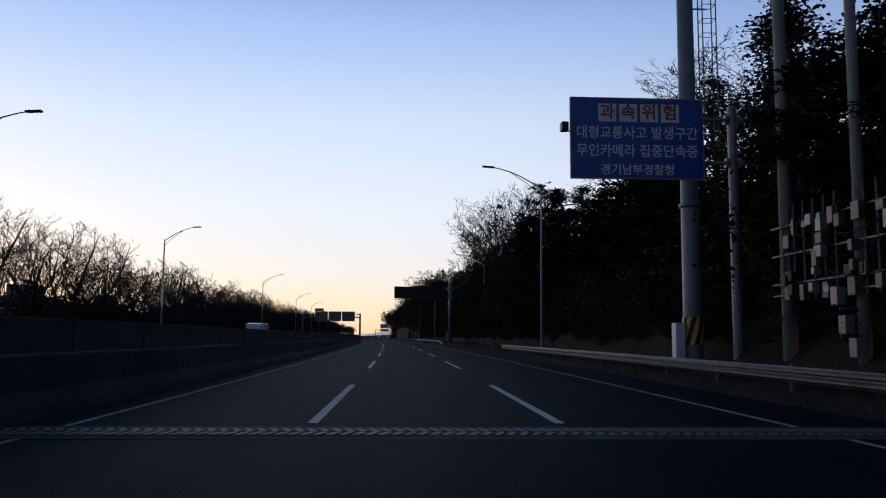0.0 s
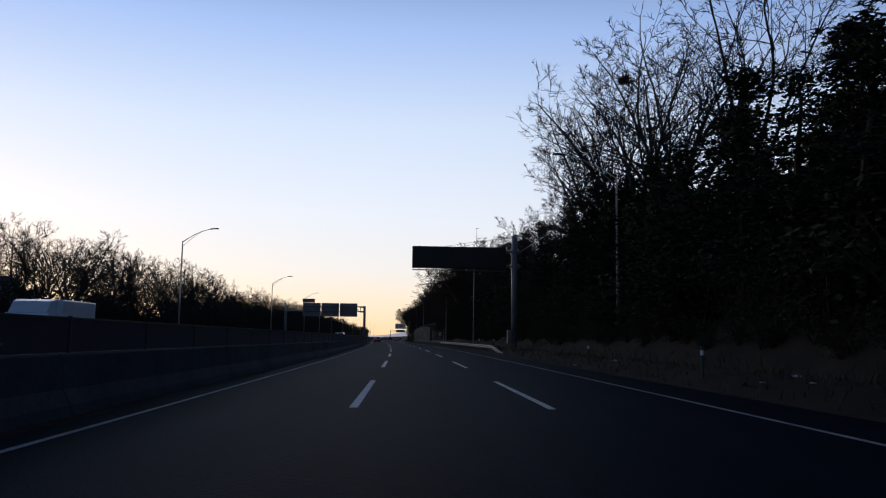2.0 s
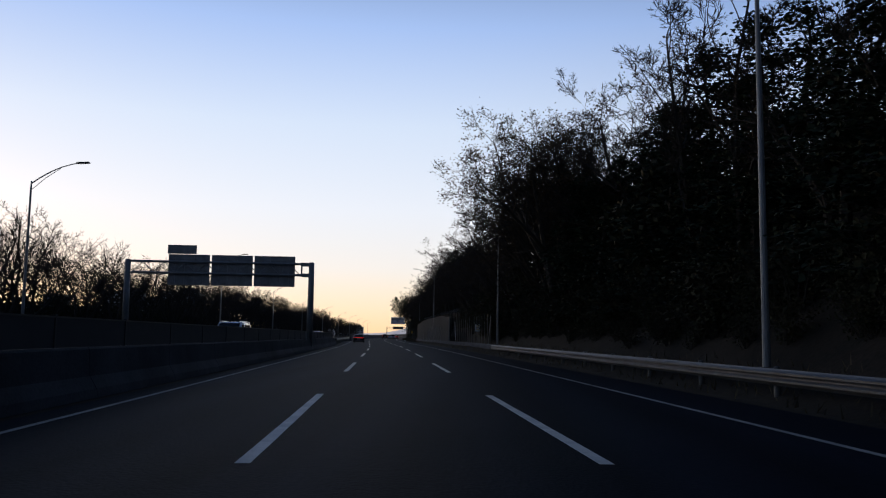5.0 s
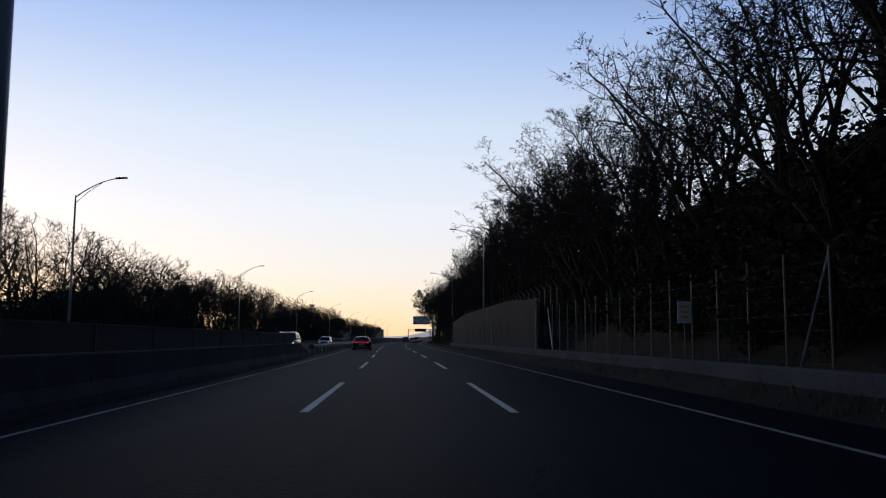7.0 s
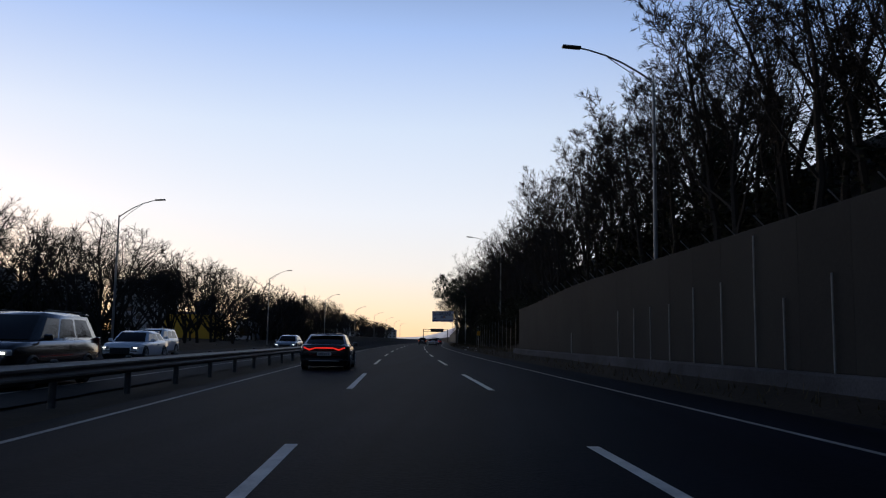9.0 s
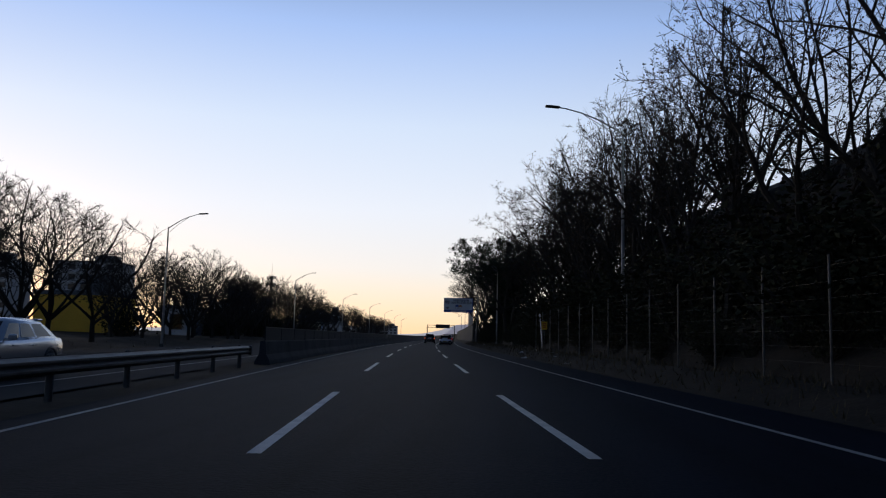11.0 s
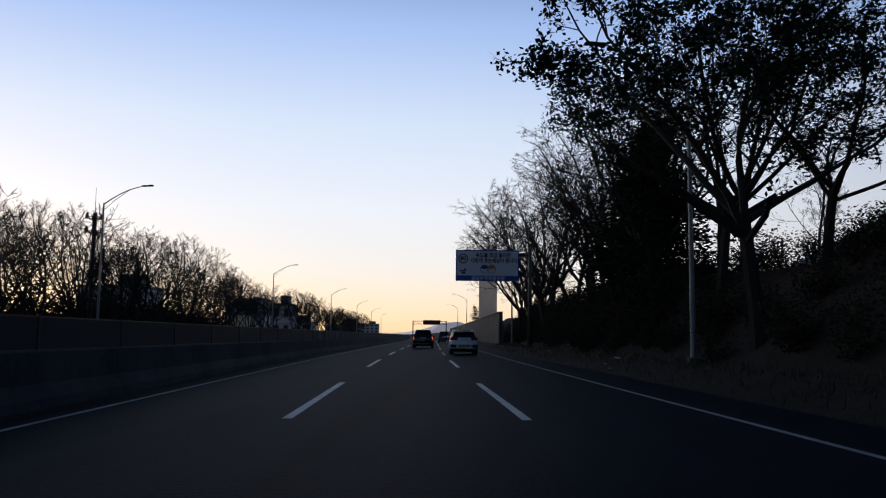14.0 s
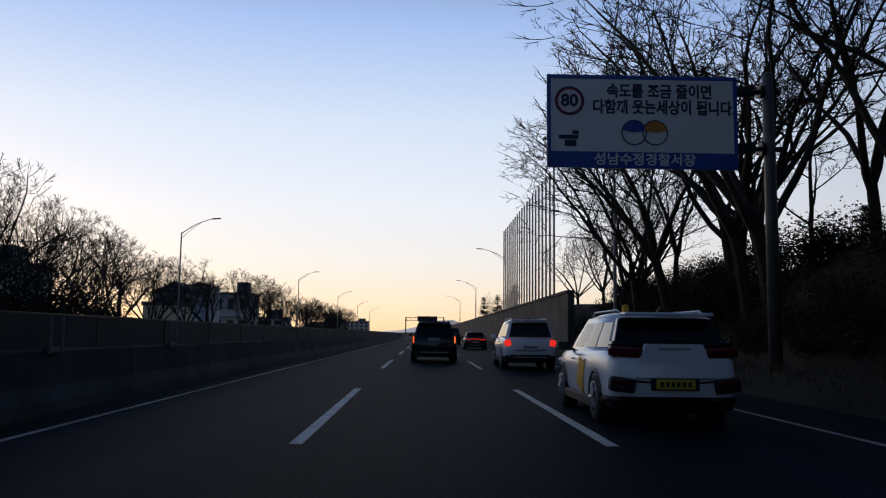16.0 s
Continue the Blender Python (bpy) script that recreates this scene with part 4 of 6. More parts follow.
def pine_tree(seed, high, wide, clear=0.45, pads=46, pad=0.95, flat=0.42):
    """A pine: a bent trunk, crooked limbs and flattened cushions of needles with gaps between them."""
    rg = random.Random(seed)
    wood, green = Sticks(), Sticks()
    r = high * 0.016 + 0.05
    pts = [Vector((0, 0, -0.4))]
    for i in range(8):
        pts.append(pts[-1] + Vector((rg.gauss(0, 0.24), rg.gauss(0, 0.24), (high * 0.93 + 0.4) / 8)))
    for i in range(8):
        wood.stick(pts[i], pts[i + 1], r * (1 - i / 9), r * (1 - (i + 1) / 9), 7)

    def cushion(c, size):
        for _ in range(int(30 * size / 0.95) + 8):
            o = Vector((rg.gauss(0, 0.5), rg.gauss(0, 0.5), rg.gauss(0, 0.5) * flat)) * size
            for _ in range(9):
                a = Vector((rg.gauss(0, 1), rg.gauss(0, 1), rg.gauss(0.5, 0.8))).normalized() * rg.uniform(0.16, 0.32)
                side = a.orthogonal().normalized() * 0.035
                k = len(green.v)
                q = c + o
                green.v += [q - side * 0.5, q + side * 0.5, q + a * 0.7 + side, q + a, q + a * 0.7 - side]
                green.f.append((k, k + 1, k + 2, k + 3, k + 4))

    az = rg.uniform(0, 6.28)
    for i in range(pads):
        u = clear + (1 - clear) * (i + rg.random()) / pads
        k = min(int(u * 8), 7)
        p = pts[k].lerp(pts[k + 1], u * 8 - k)
        az += 2.4 + rg.gauss(0, 0.5)
        v = (u - clear) / (1 - clear)
        reach = wide * (0.45 + 0.75 * math.sin(math.pi * (0.18 + 0.72 * v))) * rg.uniform(0.35, 1.0) * (1.15 - 0.45 * v)
        out = Vector((math.cos(az), math.sin(az), 0))
        mid = p + out * reach * 0.5 + Vector((rg.gauss(0, 0.15), rg.gauss(0, 0.15), reach * 0.1))
        tip = p + out * reach + Vector((rg.gauss(0, 0.2), rg.gauss(0, 0.2), reach * 0.3))
        wood.stick(p, mid, 0.085 - 0.03 * v, 0.06, 5)
        wood.stick(mid, tip, 0.06, 0.02, 4)
        cushion(tip, pad * rg.uniform(0.7, 1.2))
        if reach > 1.2:
            spur = mid + Vector((rg.gauss(0, 0.7), rg.gauss(0, 0.7), rg.uniform(0.3, 0.7)))
            wood.stick(mid, spur, 0.04, 0.015, 4)
            cushion(spur, pad * rg.uniform(0.5, 0.85))
    cushion(pts[-1] + Vector((0, 0, 0.2)), pad)
    return wood.mesh("trunk", BARK), green.mesh("crown", NEEDLE), None


def needle_tree(seed, high, wide):
    rg = random.Random(seed)
    wood, green = Sticks(), Sticks()
    r = high * 0.014 + 0.05
    pts = [Vector((0, 0, -0.4))]
    for i in range(6):
        pts.append(pts[-1] + Vector((rg.gauss(0, 0.12), rg.gauss(0, 0.12), (high + 0.2) / 6)))
    for i in range(6):
        wood.stick(pts[i], pts[i + 1], r * (1 - i / 6.4), r * (1 - (i + 1) / 6.4), 6)

    def tuft(c, size, count):
        for _ in range(count):
            o = Vector((rg.gauss(0, 1), rg.gauss(0, 1), rg.gauss(0, 0.5)))
            green.leaf(c + o * size * 0.55, size * rg.uniform(0.2, 0.42), rg)

    count = int(high * 7)
    for i in range(count):
        u = rg.uniform(0.1, 1)
        k = min(int(u * 6), 5)
        p = pts[k].lerp(pts[k + 1], u * 6 - k) if u < 1 else pts[-1]
        a = rg.uniform(0, 6.28)
        reach = wide * (1.02 - u) ** 0.8 * rg.uniform(0.55, 1.15)
        tip = p + Vector((reach * math.cos(a), reach * math.sin(a), -0.12 * reach + rg.gauss(0, 0.2)))
        wood.stick(p, tip, 0.05, 0.012, 3)
        for t in (0.35, 0.6, 0.8, 1.0):
            tuft(p.lerp(tip, t), 0.36 + 0.3 * t, 20)
    tuft(pts[-1], 0.5, 24)
    return wood.mesh("trunk", BARK), green.mesh("crown", NEEDLE), None


def shrub(seed, high, wide):
    rg = random.Random(seed)
    wood, green = Sticks(), Sticks()
    for i in range(16):
        a, out = rg.uniform(0, 6.28), rg.uniform(0.2, 1) * wide
        tip = Vector((out * math.cos(a), out * math.sin(a), high * rg.uniform(0.45, 1)))
        wood.stick(Vector((0.1 * math.cos(a), 0.1 * math.sin(a), -0.2)), tip, 0.03, 0.008, 3)
        for t in (0.4, 0.7, 1.0):
            c = tip * t
            for _ in range(22):
                green.leaf(c + Vector((rg.gauss(0, 0.3), rg.gauss(0, 0.3), rg.gauss(0, 0.26))), rg.uniform(0.09, 0.18), rg)
    return wood.mesh("stem", BARK), green.mesh("crown", BUSH), None


def plant(name, meshes, m, scale, label, category, group):
    ob = thing(name, m, label, category, group)
    ob.scale = scale
    for me, nm in zip(meshes, ("trunk", "crown", "foliage")):
        if me:
            again(nm if nm != "trunk" or name != "shrub" else "stem", me, ob)
    return ob


rg = random.Random(21)
vase = [bare_tree(100 + i, 10.0, 6, 0.16, 34, 0.28, sub=(12, 8, 6), fine=0.0135, stout=0.015, crown=(0.44, 0.56, 0.44)) for i in range(6)]
tall = [bare_tree(200 + i, 15.0, 1, 0.32, 40, 0.45, sub=(8, 6, 4), leader=True, fine=0.016, stout=0.012) for i in range(4)]
dome = [bare_tree(230 + i, 15.0, 5, 0.28, 36, 0.25, sub=(12, 7, 5), fine=0.016, stout=0.014, crown=(0.46, 0.66, 0.34)) for i in range(3)]
large = [bare_tree(250 + i, 13.0, 4, 0.2, 30, 0.25, sub=(12, 7, 4), leaves=0.08, fine=0.0135, many=3, stout=0.0125, crown=(0.40, 0.6, 0.42)) for i in range(3)]
leafy = [bare_tree(300 + i, 13.0, 4, 0.26, 38, 0.18, sub=(11, 7, 4), leaves=0.4, fine=0.0135, many=3, droop=0.3) for i in range(3)]
overhang = [bare_tree(340 + i, 13.0, 5, 0.40, 46, 0.2, sub=(11, 7, 4), leaves=0.7, fine=0.014, clump=0.2, many=7, droop=0.2, stout=0.02) for i in range(2)]
broad = [bare_tree(350 + i, 14.0, 6, 0.30, 54, 0.13, sub=(12, 7, 4), leaves=1.0, fine=0.016, clump=0.19, many=10, leaf=1.45, mat=NEEDLE, stout=0.015, crown=(0.52, 0.68, 0.32)) for i in range(2)]
pitch = [pine_tree(380 + i, 12.0, 2.6, 0.25, 40, 0.62, 0.6) for i in range(2)]
firs = [needle_tree(400 + i, 12.0, 2.7) for i in range(3)]
shrubs = [shrub(600 + i, 2.2, 1.5) for i in range(3)]


def tree_pose(s, o, high, native, fat, lean):
    own = random.Random(int(s * 100) * 7919 + int(o * 100))
    k = high / native
    m = stand(s, o, ground_z(s, o) - 0.1) @ pose(0, 0, 0, 0, -lean, 0)
    return own, m, (k * fat, k * fat, k)


def heavy_side(me):
    """The direction, in degrees, to which a crown reaches furthest."""
    if me not in heavy:
        co = np.empty(len(me.vertices) * 3)
        me.vertices.foreach_get("co", co)
        c = co.reshape(-1, 3).mean(axis=0)
        heavy[me] = math.degrees(math.atan2(c[1], c[0]))
    return heavy[me]


heavy = {}


def put_tree(name, kinds, s, o, high, native, label, group, fat=1.0, lean=0.0):
    """lean: degrees by which it hangs over towards the road on its left."""
    own, m, scale = tree_pose(s, o, high, native, fat, lean)
    me = own.choice(kinds)
    turn = 180 - heavy_side(me[1]) + own.uniform(-25, 25) if lean >= 2.5 else own.uniform(0, 360)
    return plant(name, me, m @ pose(0, 0, 0, 0, 0, turn), scale, label, "tree" if name != "shrub" else "shrub", group)


class Thicket:
    """Growth that nobody could count, joined into one."""

    def __init__(self):
        self.v, self.f = {}, {}

    def add(self, kinds, s, o, high, native, fat=1.0):
        own, m, scale = tree_pose(s, o, high, native, fat, 0)
        mm = np.array(m @ pose(0, 0, 0, 0, 0, own.uniform(0, 360)) @ Matrix.Diagonal((*scale, 1)))
        for me in own.choice(kinds):
            if not me:
                continue
            mat = me.materials[0]
            v, f = self.v.setdefault(mat, []), self.f.setdefault(mat, [])
            n0 = sum(len(x) for x in v)
            co = np.empty(len(me.vertices) * 3)
            me.vertices.foreach_get("co", co)
            v.append(co.reshape(-1, 3) @ mm[:3, :3].T + mm[:3, 3])
            f += [tuple(n0 + i for i in p.vertices) for p in me.polygons]

    def finish(self, name, label, category):
        for mat in self.v:
            me = bpy.data.meshes.new(name)
            me.from_pydata(np.concatenate(self.v[mat]).tolist(), [], self.f[mat])
            me.materials.append(mat)
            tagged(new(name, me), label, category, kind="stuff")


SHRUB = "dark tangled shrub on the bank"
TALL = "tall leafless tree with upright branches on the bank"
BROAD = "broad tree with dark clumps of leaves over the verge"
LARGE = "large nearly bare tree with dark forked trunks"
HALF = "half-bare tree with withered leaves on the bank"

# row behind the opposite carriageway; what stands further back is one wood
wood, scrub = Thicket(), Thicket()
r1 = random.Random(31)
s = 66.0
while s < 760:
    high = 8.9 + 0.9 * ease(330, 380, s) - 0.7 * ease(450, 470, s) + 1.9 * ease(478, 512, s) - 2.1 * ease(520, 540, s)
    if 427 < s < 438:
        s = 438.0
    put_tree("bare_tree", vase, s, -25.5 + r1.uniform(-0.9, 0.9), high * r1.uniform(0.9, 1.12), 10, "leafless spreading roadside tree with fine dark twigs", "bare trees beyond the road", 1.2)
    if r1.random() < (0.7 if s < 560 else 0.3):
        wood.add(vase, s + 2.6, -30.5 + r1.uniform(-1.5, 1.5), high * r1.uniform(0.9, 1.1), 10, 1.1)
    s += r1.uniform(4.6, 6.4) if s < 560 else r1.uniform(7, 12)
for s in np.arange(62, 566, 2.6):
    if 403 < s < 447 or 454 < s < 482:
        continue
    scrub.add(shrubs, s + r1.uniform(-1, 1), -32.5 + r1.uniform(-2.5, 2.5), r1.uniform(3.0, 5.0), 2.2, 1.15)
    if s > 345 and int(s) % 2 and not 430 < s < 482:
        scrub.add(shrubs, s, -37 + r1.uniform(-1, 1), r1.uniform(4.0, 5.5), 2.2, 1.2)
wood.finish("bare_wood", "dense leafless wood behind the roadside trees", "trees")
scrub.finish("scrub", "dark dense scrub under the trees beyond the road", "shrubs")

scrub = Thicket()
for s in np.arange(62, 262, 2.0):
    scrub.add(shrubs, s + r1.uniform(-1, 1), r1.uniform(10.6, 11.4), r1.uniform(1.4, 2.6), 2.2, 0.9)
for s in np.arange(62, 262, 1.7):
    scrub.add(shrubs, s + r1.uniform(-1, 1), r1.uniform(9.8, 10.5), r1.uniform(0.9, 1.5), 2.2, 1.0)
for s in np.arange(262, 288, 1.6):
    scrub.add(shrubs, s, r1.uniform(11.5, 13.5), r1.uniform(3.2, 4.6), 2.2, 1.1)
for s in np.arange(258, 305, 1.5):
    scrub.add(shrubs, s + r1.uniform(-0.7, 0.7), r1.uniform(9.7, 11.6), r1.uniform(1.2, 2.3), 2.2, 1.1)
for s in np.arange(374, 446, 1.5):
    scrub.add(shrubs, s + r1.uniform(-0.7, 0.7), r1.uniform(9.4, 10.3), r1.uniform(0.9, 1.5), 2.2, 1.1)
for s in np.arange(446, 534, 1.5):
    scrub.add(shrubs, s + r1.uniform(-0.7, 0.7), r1.uniform(9.5, 11.0), r1.uniform(0.8, 1.4), 2.2, 1.2)
for i in range(60):
    scrub.add(shrubs, r1.uniform(472, 532), r1.uniform(10.0, 12), r1.uniform(0.9, 1.8), 2.2, 1.0)
for s in np.arange(372, 446, 1.6):
    scrub.add(shrubs, s + r1.uniform(-1, 1), r1.uniform(10.2, 12), r1.uniform(1.6, 3.0), 2.2, 1.1)
for i in range(90):
    u = r1.uniform(446, 536)
    scrub.add(shrubs, u, r1.uniform(10.5, 17), r1.uniform(0.9, 1.7), 2.2, 1.3)
scrub.finish("undergrowth", "dark tangled undergrowth along the foot of the bank", "shrubs")

# wood on the bank to the right
s = 64.0
while s < 435:
    dark = 1 - ease(236, 262, s)
    if dark > 0.4:
        put_tree(*(("pine_tree", pitch) if rg.random() < 0.45 and s < 190 else ("fir_tree", firs)), s, rg.uniform(11.2, 12.6), rg.uniform(7.5, 10.5) * (0.72 if s < 104 else 0.85 if s > 190 or s < 112 else 0.9 if 112 < s < 139 else 0.95 if 139 < s < 158 else 0.8 if 158 < s < 187 else 1), 12, "dark evergreen fir on the bank", "evergreens on the bank", 1.75)
        put_tree("fir_tree", firs, s + 2, rg.uniform(14.5, 18), rg.uniform(8, 10) * (0.85 if 112 < s < 140 else 0.75 if 140 < s < 157 else 0.65 if 157 < s < 190 else 1), 12, "dark evergreen fir on the bank", "evergreens on the bank", 1.8)
        if s > 190 or s > 156 and rg.random() < 0.7:
            put_tree("bare_tree", tall + leafy, s + 1, rg.uniform(11.5, 15), rg.uniform(10, 13), 14, TALL, "bare trees on the bank", 1.2)
        step = rg.uniform(4.0, 5.0)
    else:
        kinds, native, label = (leafy, 13, HALF) if s < 305 or s > 372 and rg.random() < 0.6 else (tall, 15, TALL)
        put_tree("bare_tree", kinds, s, rg.uniform(10.4, 11.8) + (0.9 if 304 < s < 328 else 0), rg.uniform(9.8, 12.2) * (1.1 if 312 < s < 350 else 1), native, label, "bare trees on the bank", 1.1, rg.uniform(0, 7 if s < 330 else 2.4))
        if s > 372:
            put_tree("bare_tree", large, s + 1.6, rg.uniform(13, 15), rg.uniform(12, 13.5), 13, TALL, "bare trees on the bank", 0.95, rg.uniform(0, 2))
        else:
            if not 284 < s < 306 or rg.random() < 0.5:
                put_tree("bare_tree", tall, s + 1.6, rg.uniform(13, 15.5), rg.uniform(10.5, 12.5), 15, TALL, "bare trees on the bank", 1.15, rg.uniform(0, 6))
        put_tree("fir_tree", firs, s + 2, rg.uniform(16.5, 20), rg.uniform(2.4, 3.2) if 280 < s < 308 else rg.uniform(2.0, 2.6) if 372 < s < 403 else rg.uniform(6.0, 7.5) if s > 372 else rg.uniform(5, 6.5), 12, "dark evergreen fir on the bank", "evergreens on the bank", 1.5)
        step = rg.uniform(3.5, 4.6)
    if rg.random() < 0.85:
        put_tree("shrub", shrubs, s + rg.uniform(-2, 2), (13.2 if 298 < s < 376 else 11.0) + rg.uniform(-0.7, 0.7), rg.uniform(2.2, 3.6), 2.2, SHRUB, "shrubs on the bank", 1.3)
    if rg.random() < 0.8:
        put_tree("shrub", shrubs, s + rg.uniform(-2, 2), (16.0 if 298 < s < 376 else 14.0) + rg.uniform(-1.5, 1.5), rg.uniform(3.0, 5.0) * (0.8 if 296 < s < 376 else 0.62 if s > 262 else 1), 2.2, SHRUB, "shrubs on the bank", 1.35)
    s += step

# a big half-bare tree hanging over the fence, and dense growth behind it
for s, o, high, fat, lean in ((266.5, 12.4, 13, 1.0, 0), (262, 13, 13.5, 1.05, 0), (256, 13.5, 13.5, 1.1, 0), (258, 12.4, 12.5, 1.0, 0), (252, 10.6, 14.5, 1.1, 5), (263, 11.5, 11, 1.0, 0), (270, 12.6, 12, 1.1, 0), (274, 14, 12.5, 1.1, 0)):
    put_tree("bare_tree", overhang, s, o, high, 13, HALF, "bare trees on the bank", fat, lean)
for s, o, high, lean in ((277, 13.5, 13, 0), (284, 13.2, 13, 0), (290, 12.4, 12.5, 0), (296, 13.0, 13, 0), (302, 12.6, 12.5, 0)):
    put_tree("bare_tree", large, s, o, high, 13, LARGE, "bare trees on the bank", 1.05, lean)
put_tree("bare_tree", leafy, 303, 10.8, 13.0, 13, HALF, "bare trees on the bank", 1.05, 3)
for s in (243, 247, 251, 255, 259, 263, 266, 269, 272, 275):
    put_tree("fir_tree", firs, s, rg.uniform(13, 16), rg.uniform(7.0, 8.8), 12, "dark evergreen fir on the bank", "evergreens on the bank", 1.5)

for i in range(13):
    if i % 3 == 0:
        put_tree("fir_tree", firs, 316 + i * 4.2, rg.uniform(17, 19), rg.uniform(6.5, 8.5), 12, "dark evergreen fir on the bank", "evergreens on the bank", 1.4)
    put_tree("bare_tree", tall, 319 + i * 4.0, rg.uniform(12.5, 14), rg.uniform(11, 12.2), 15, TALL, "bare trees on the bank", 1.2)
    put_tree("bare_tree", large, 321 + i * 4.1, rg.uniform(14.5, 16.5), rg.uniform(9.5, 11), 13, TALL, "bare trees on the bank", 1.0)

for i in range(9):
    put_tree("bare_tree", large, 405 + i * 4.6, rg.uniform(15.5, 18), rg.uniform(10, 12), 13, TALL, "bare trees on the bank", 1.1)
    put_tree("fir_tree", firs, 407 + i * 4.6, rg.uniform(13.5, 16), rg.uniform(2.2, 3.2), 12, "dark evergreen fir on the bank", "evergreens on the bank", 1.6)

# trees about the speed sign
for s, o, high, fat, lean, kind in ((461.5, 10.3, 13.6, 1.1, 2, "u"), (467.5, 11.5, 12.4, 1.0, 0, "u"), (464, 13.8, 8.6, 1.3, 0, "u"), (473, 10.4, 9.5, 0.9, 0, "f"),
                                    (422, 12.5, 12, 1.1, 0, "l"), (427, 13.5, 12, 1.1, 0, "l"), (431, 12.8, 12, 1.1, 0, "l"), (434.5, 14, 12, 1.1, 0, "l"), (424, 13, 3.6, 1.7, 0, "f"), (430, 13.5, 3.6, 1.7, 0, "f"), (435, 13.5, 3.6, 1.7, 0, "f"), (439.5, 12.8, 3.2, 1.7, 0, "f"), (436.5, 12.6, 11.5, 1.0, 0, "l"), (439.5, 14.5, 11, 1.05, 0, "l"), (442, 13.2, 11, 1.0, 0, "l"), (445, 15, 10.5, 1.05, 0, "b"), (449, 14.2, 8, 1.1, 0, "l"), (451, 16.5, 8, 1.1, 0, "l"), (448, 12.6, 2.2, 2.0, 0, "f"), (451, 13.4, 2.2, 2.0, 0, "f"), (447, 13.6, 9.5, 1.0, 0, "l"), (441, 15.5, 3.4, 1.7, 0, "f"), (446, 14.8, 2.8, 1.8, 0, "f"), (470, 24, 11, 0.8, 0, "t"), (473, 26, 12, 0.8, 0, "t"), (448, 16, 9, 1.1, 0, "t"), (452, 19, 9, 1.1, 0, "t"), (476, 11.6, 13, 1.1, 3, "b"), (479, 12.0, 9.8, 2.1, 0, "f"), (481.5, 13.0, 8.6, 2.0, 0, "f"), (478, 11.4, 8.8, 2.0, 0, "f"), (480.5, 12.4, 9.4, 2.1, 0, "f"), (483, 12.2, 8.2, 2.0, 0, "f"), (488, 16, 2.8, 1.9, 0, "f"), (500, 17, 2.6, 1.9, 0, "f"), (512, 17, 2.6, 1.9, 0, "f"), (497, 13.8, 12.5, 1.1, 0, "b"), (500, 14.6, 12.8, 1.15, 0, "b"), (506, 14.2, 13, 1.15, 0, "b"), (496, 29, 13, 0.9, 0, "t"), (499, 31, 12, 0.9, 0, "t"), (505, 19, 10, 1.3, 0, "t"), (518, 18, 10, 1.3, 0, "t"),
                                    (486, 11.6, 13.5, 1.1, 0, "d"), (490, 12.8, 13, 1.1, 0, "d"), (484, 13.6, 12.5, 1.1, 0, "l"), (487, 12, 13, 1.1, 2, "l"), (494, 13, 13, 1.1, 0, "b"), (496, 12.5, 12.5, 1.25, 2, "l"), (501, 12.2, 12.8, 1.1, 0, "b"), (508, 10.8, 13.8, 1.25, 3, "d"), (505, 10.4, 14.6, 1.2, 3, "d"), (511, 11.6, 13, 1.25, 0, "d"), (512, 13.5, 11.5, 1.3, 4, "l"), (516.5, 10.8, 12.8, 1.25, 3, "d"), (513, 12.2, 12.8, 1.1, 0, "b"),
                                    (519, 9.9, 12.5, 1.3, 3, "d"), (525, 10.4, 11, 1.2, 2, "d"), (472, 14.2, 13, 1.15, 0, "d"), (476.5, 14.8, 13.2, 1.15, 0, "d"), (483, 12.6, 13.4, 1.2, 2, "d"), (522, 12.6, 10.5, 1.0, 0, "b"), (527, 12.2, 9.5, 0.95, 0, "b"), (492, 17, 2.6, 1.8, 0, "f"), (534, 14, 8, 1.2, 0, "v"), (541, 15, 7.5, 1.2, 0, "v"), (550, 15, 7.5, 1.2, 0, "v"), (562, 15, 8, 1.2, 0, "v"),
                                    (583, 11.2, 5.5, 1.3, 0, "f"), (592, 11.5, 5.0, 1.3, 0, "f"), (602, 12, 5, 1.2, 6, "l"), (615, 11.5, 5.2, 1.3, 0, "f"), (632, 12.0, 5.5, 1.3, 0, "l"), (652, 12, 6, 1.3, 0, "f")):
    if kind == "u":
        put_tree("broad_tree", broad, s, o, high, 14, BROAD, "broad trees", fat, lean)
    elif kind == "f":
        put_tree("fir_tree", firs, s, o, high, 12, "dark dense evergreen beside the road", "evergreens on the bank", fat)
    else:
        ks, nat = {"l": (leafy, 13), "t": (tall, 15), "v": (vase, 10), "b": (large, 13), "d": (dome, 15)}[kind]
        put_tree("bare_tree", ks, s, o, high, nat, LARGE, "bare trees on the bank", fat, lean)
for i in range(50):
    put_tree("shrub", shrubs, rg.uniform(444, 532), rg.uniform(9.8, 13.5), rg.uniform(0.9, 1.7), 2.2, SHRUB, "shrubs on the bank", 1.3)

for i in range(26):
    put_tree("shrub", shrubs, rg.uniform(306, 372), rg.uniform(11.2, 11.8), rg.uniform(2.0, 2.6), 2.2, SHRUB, "shrubs on the bank", 0.9)

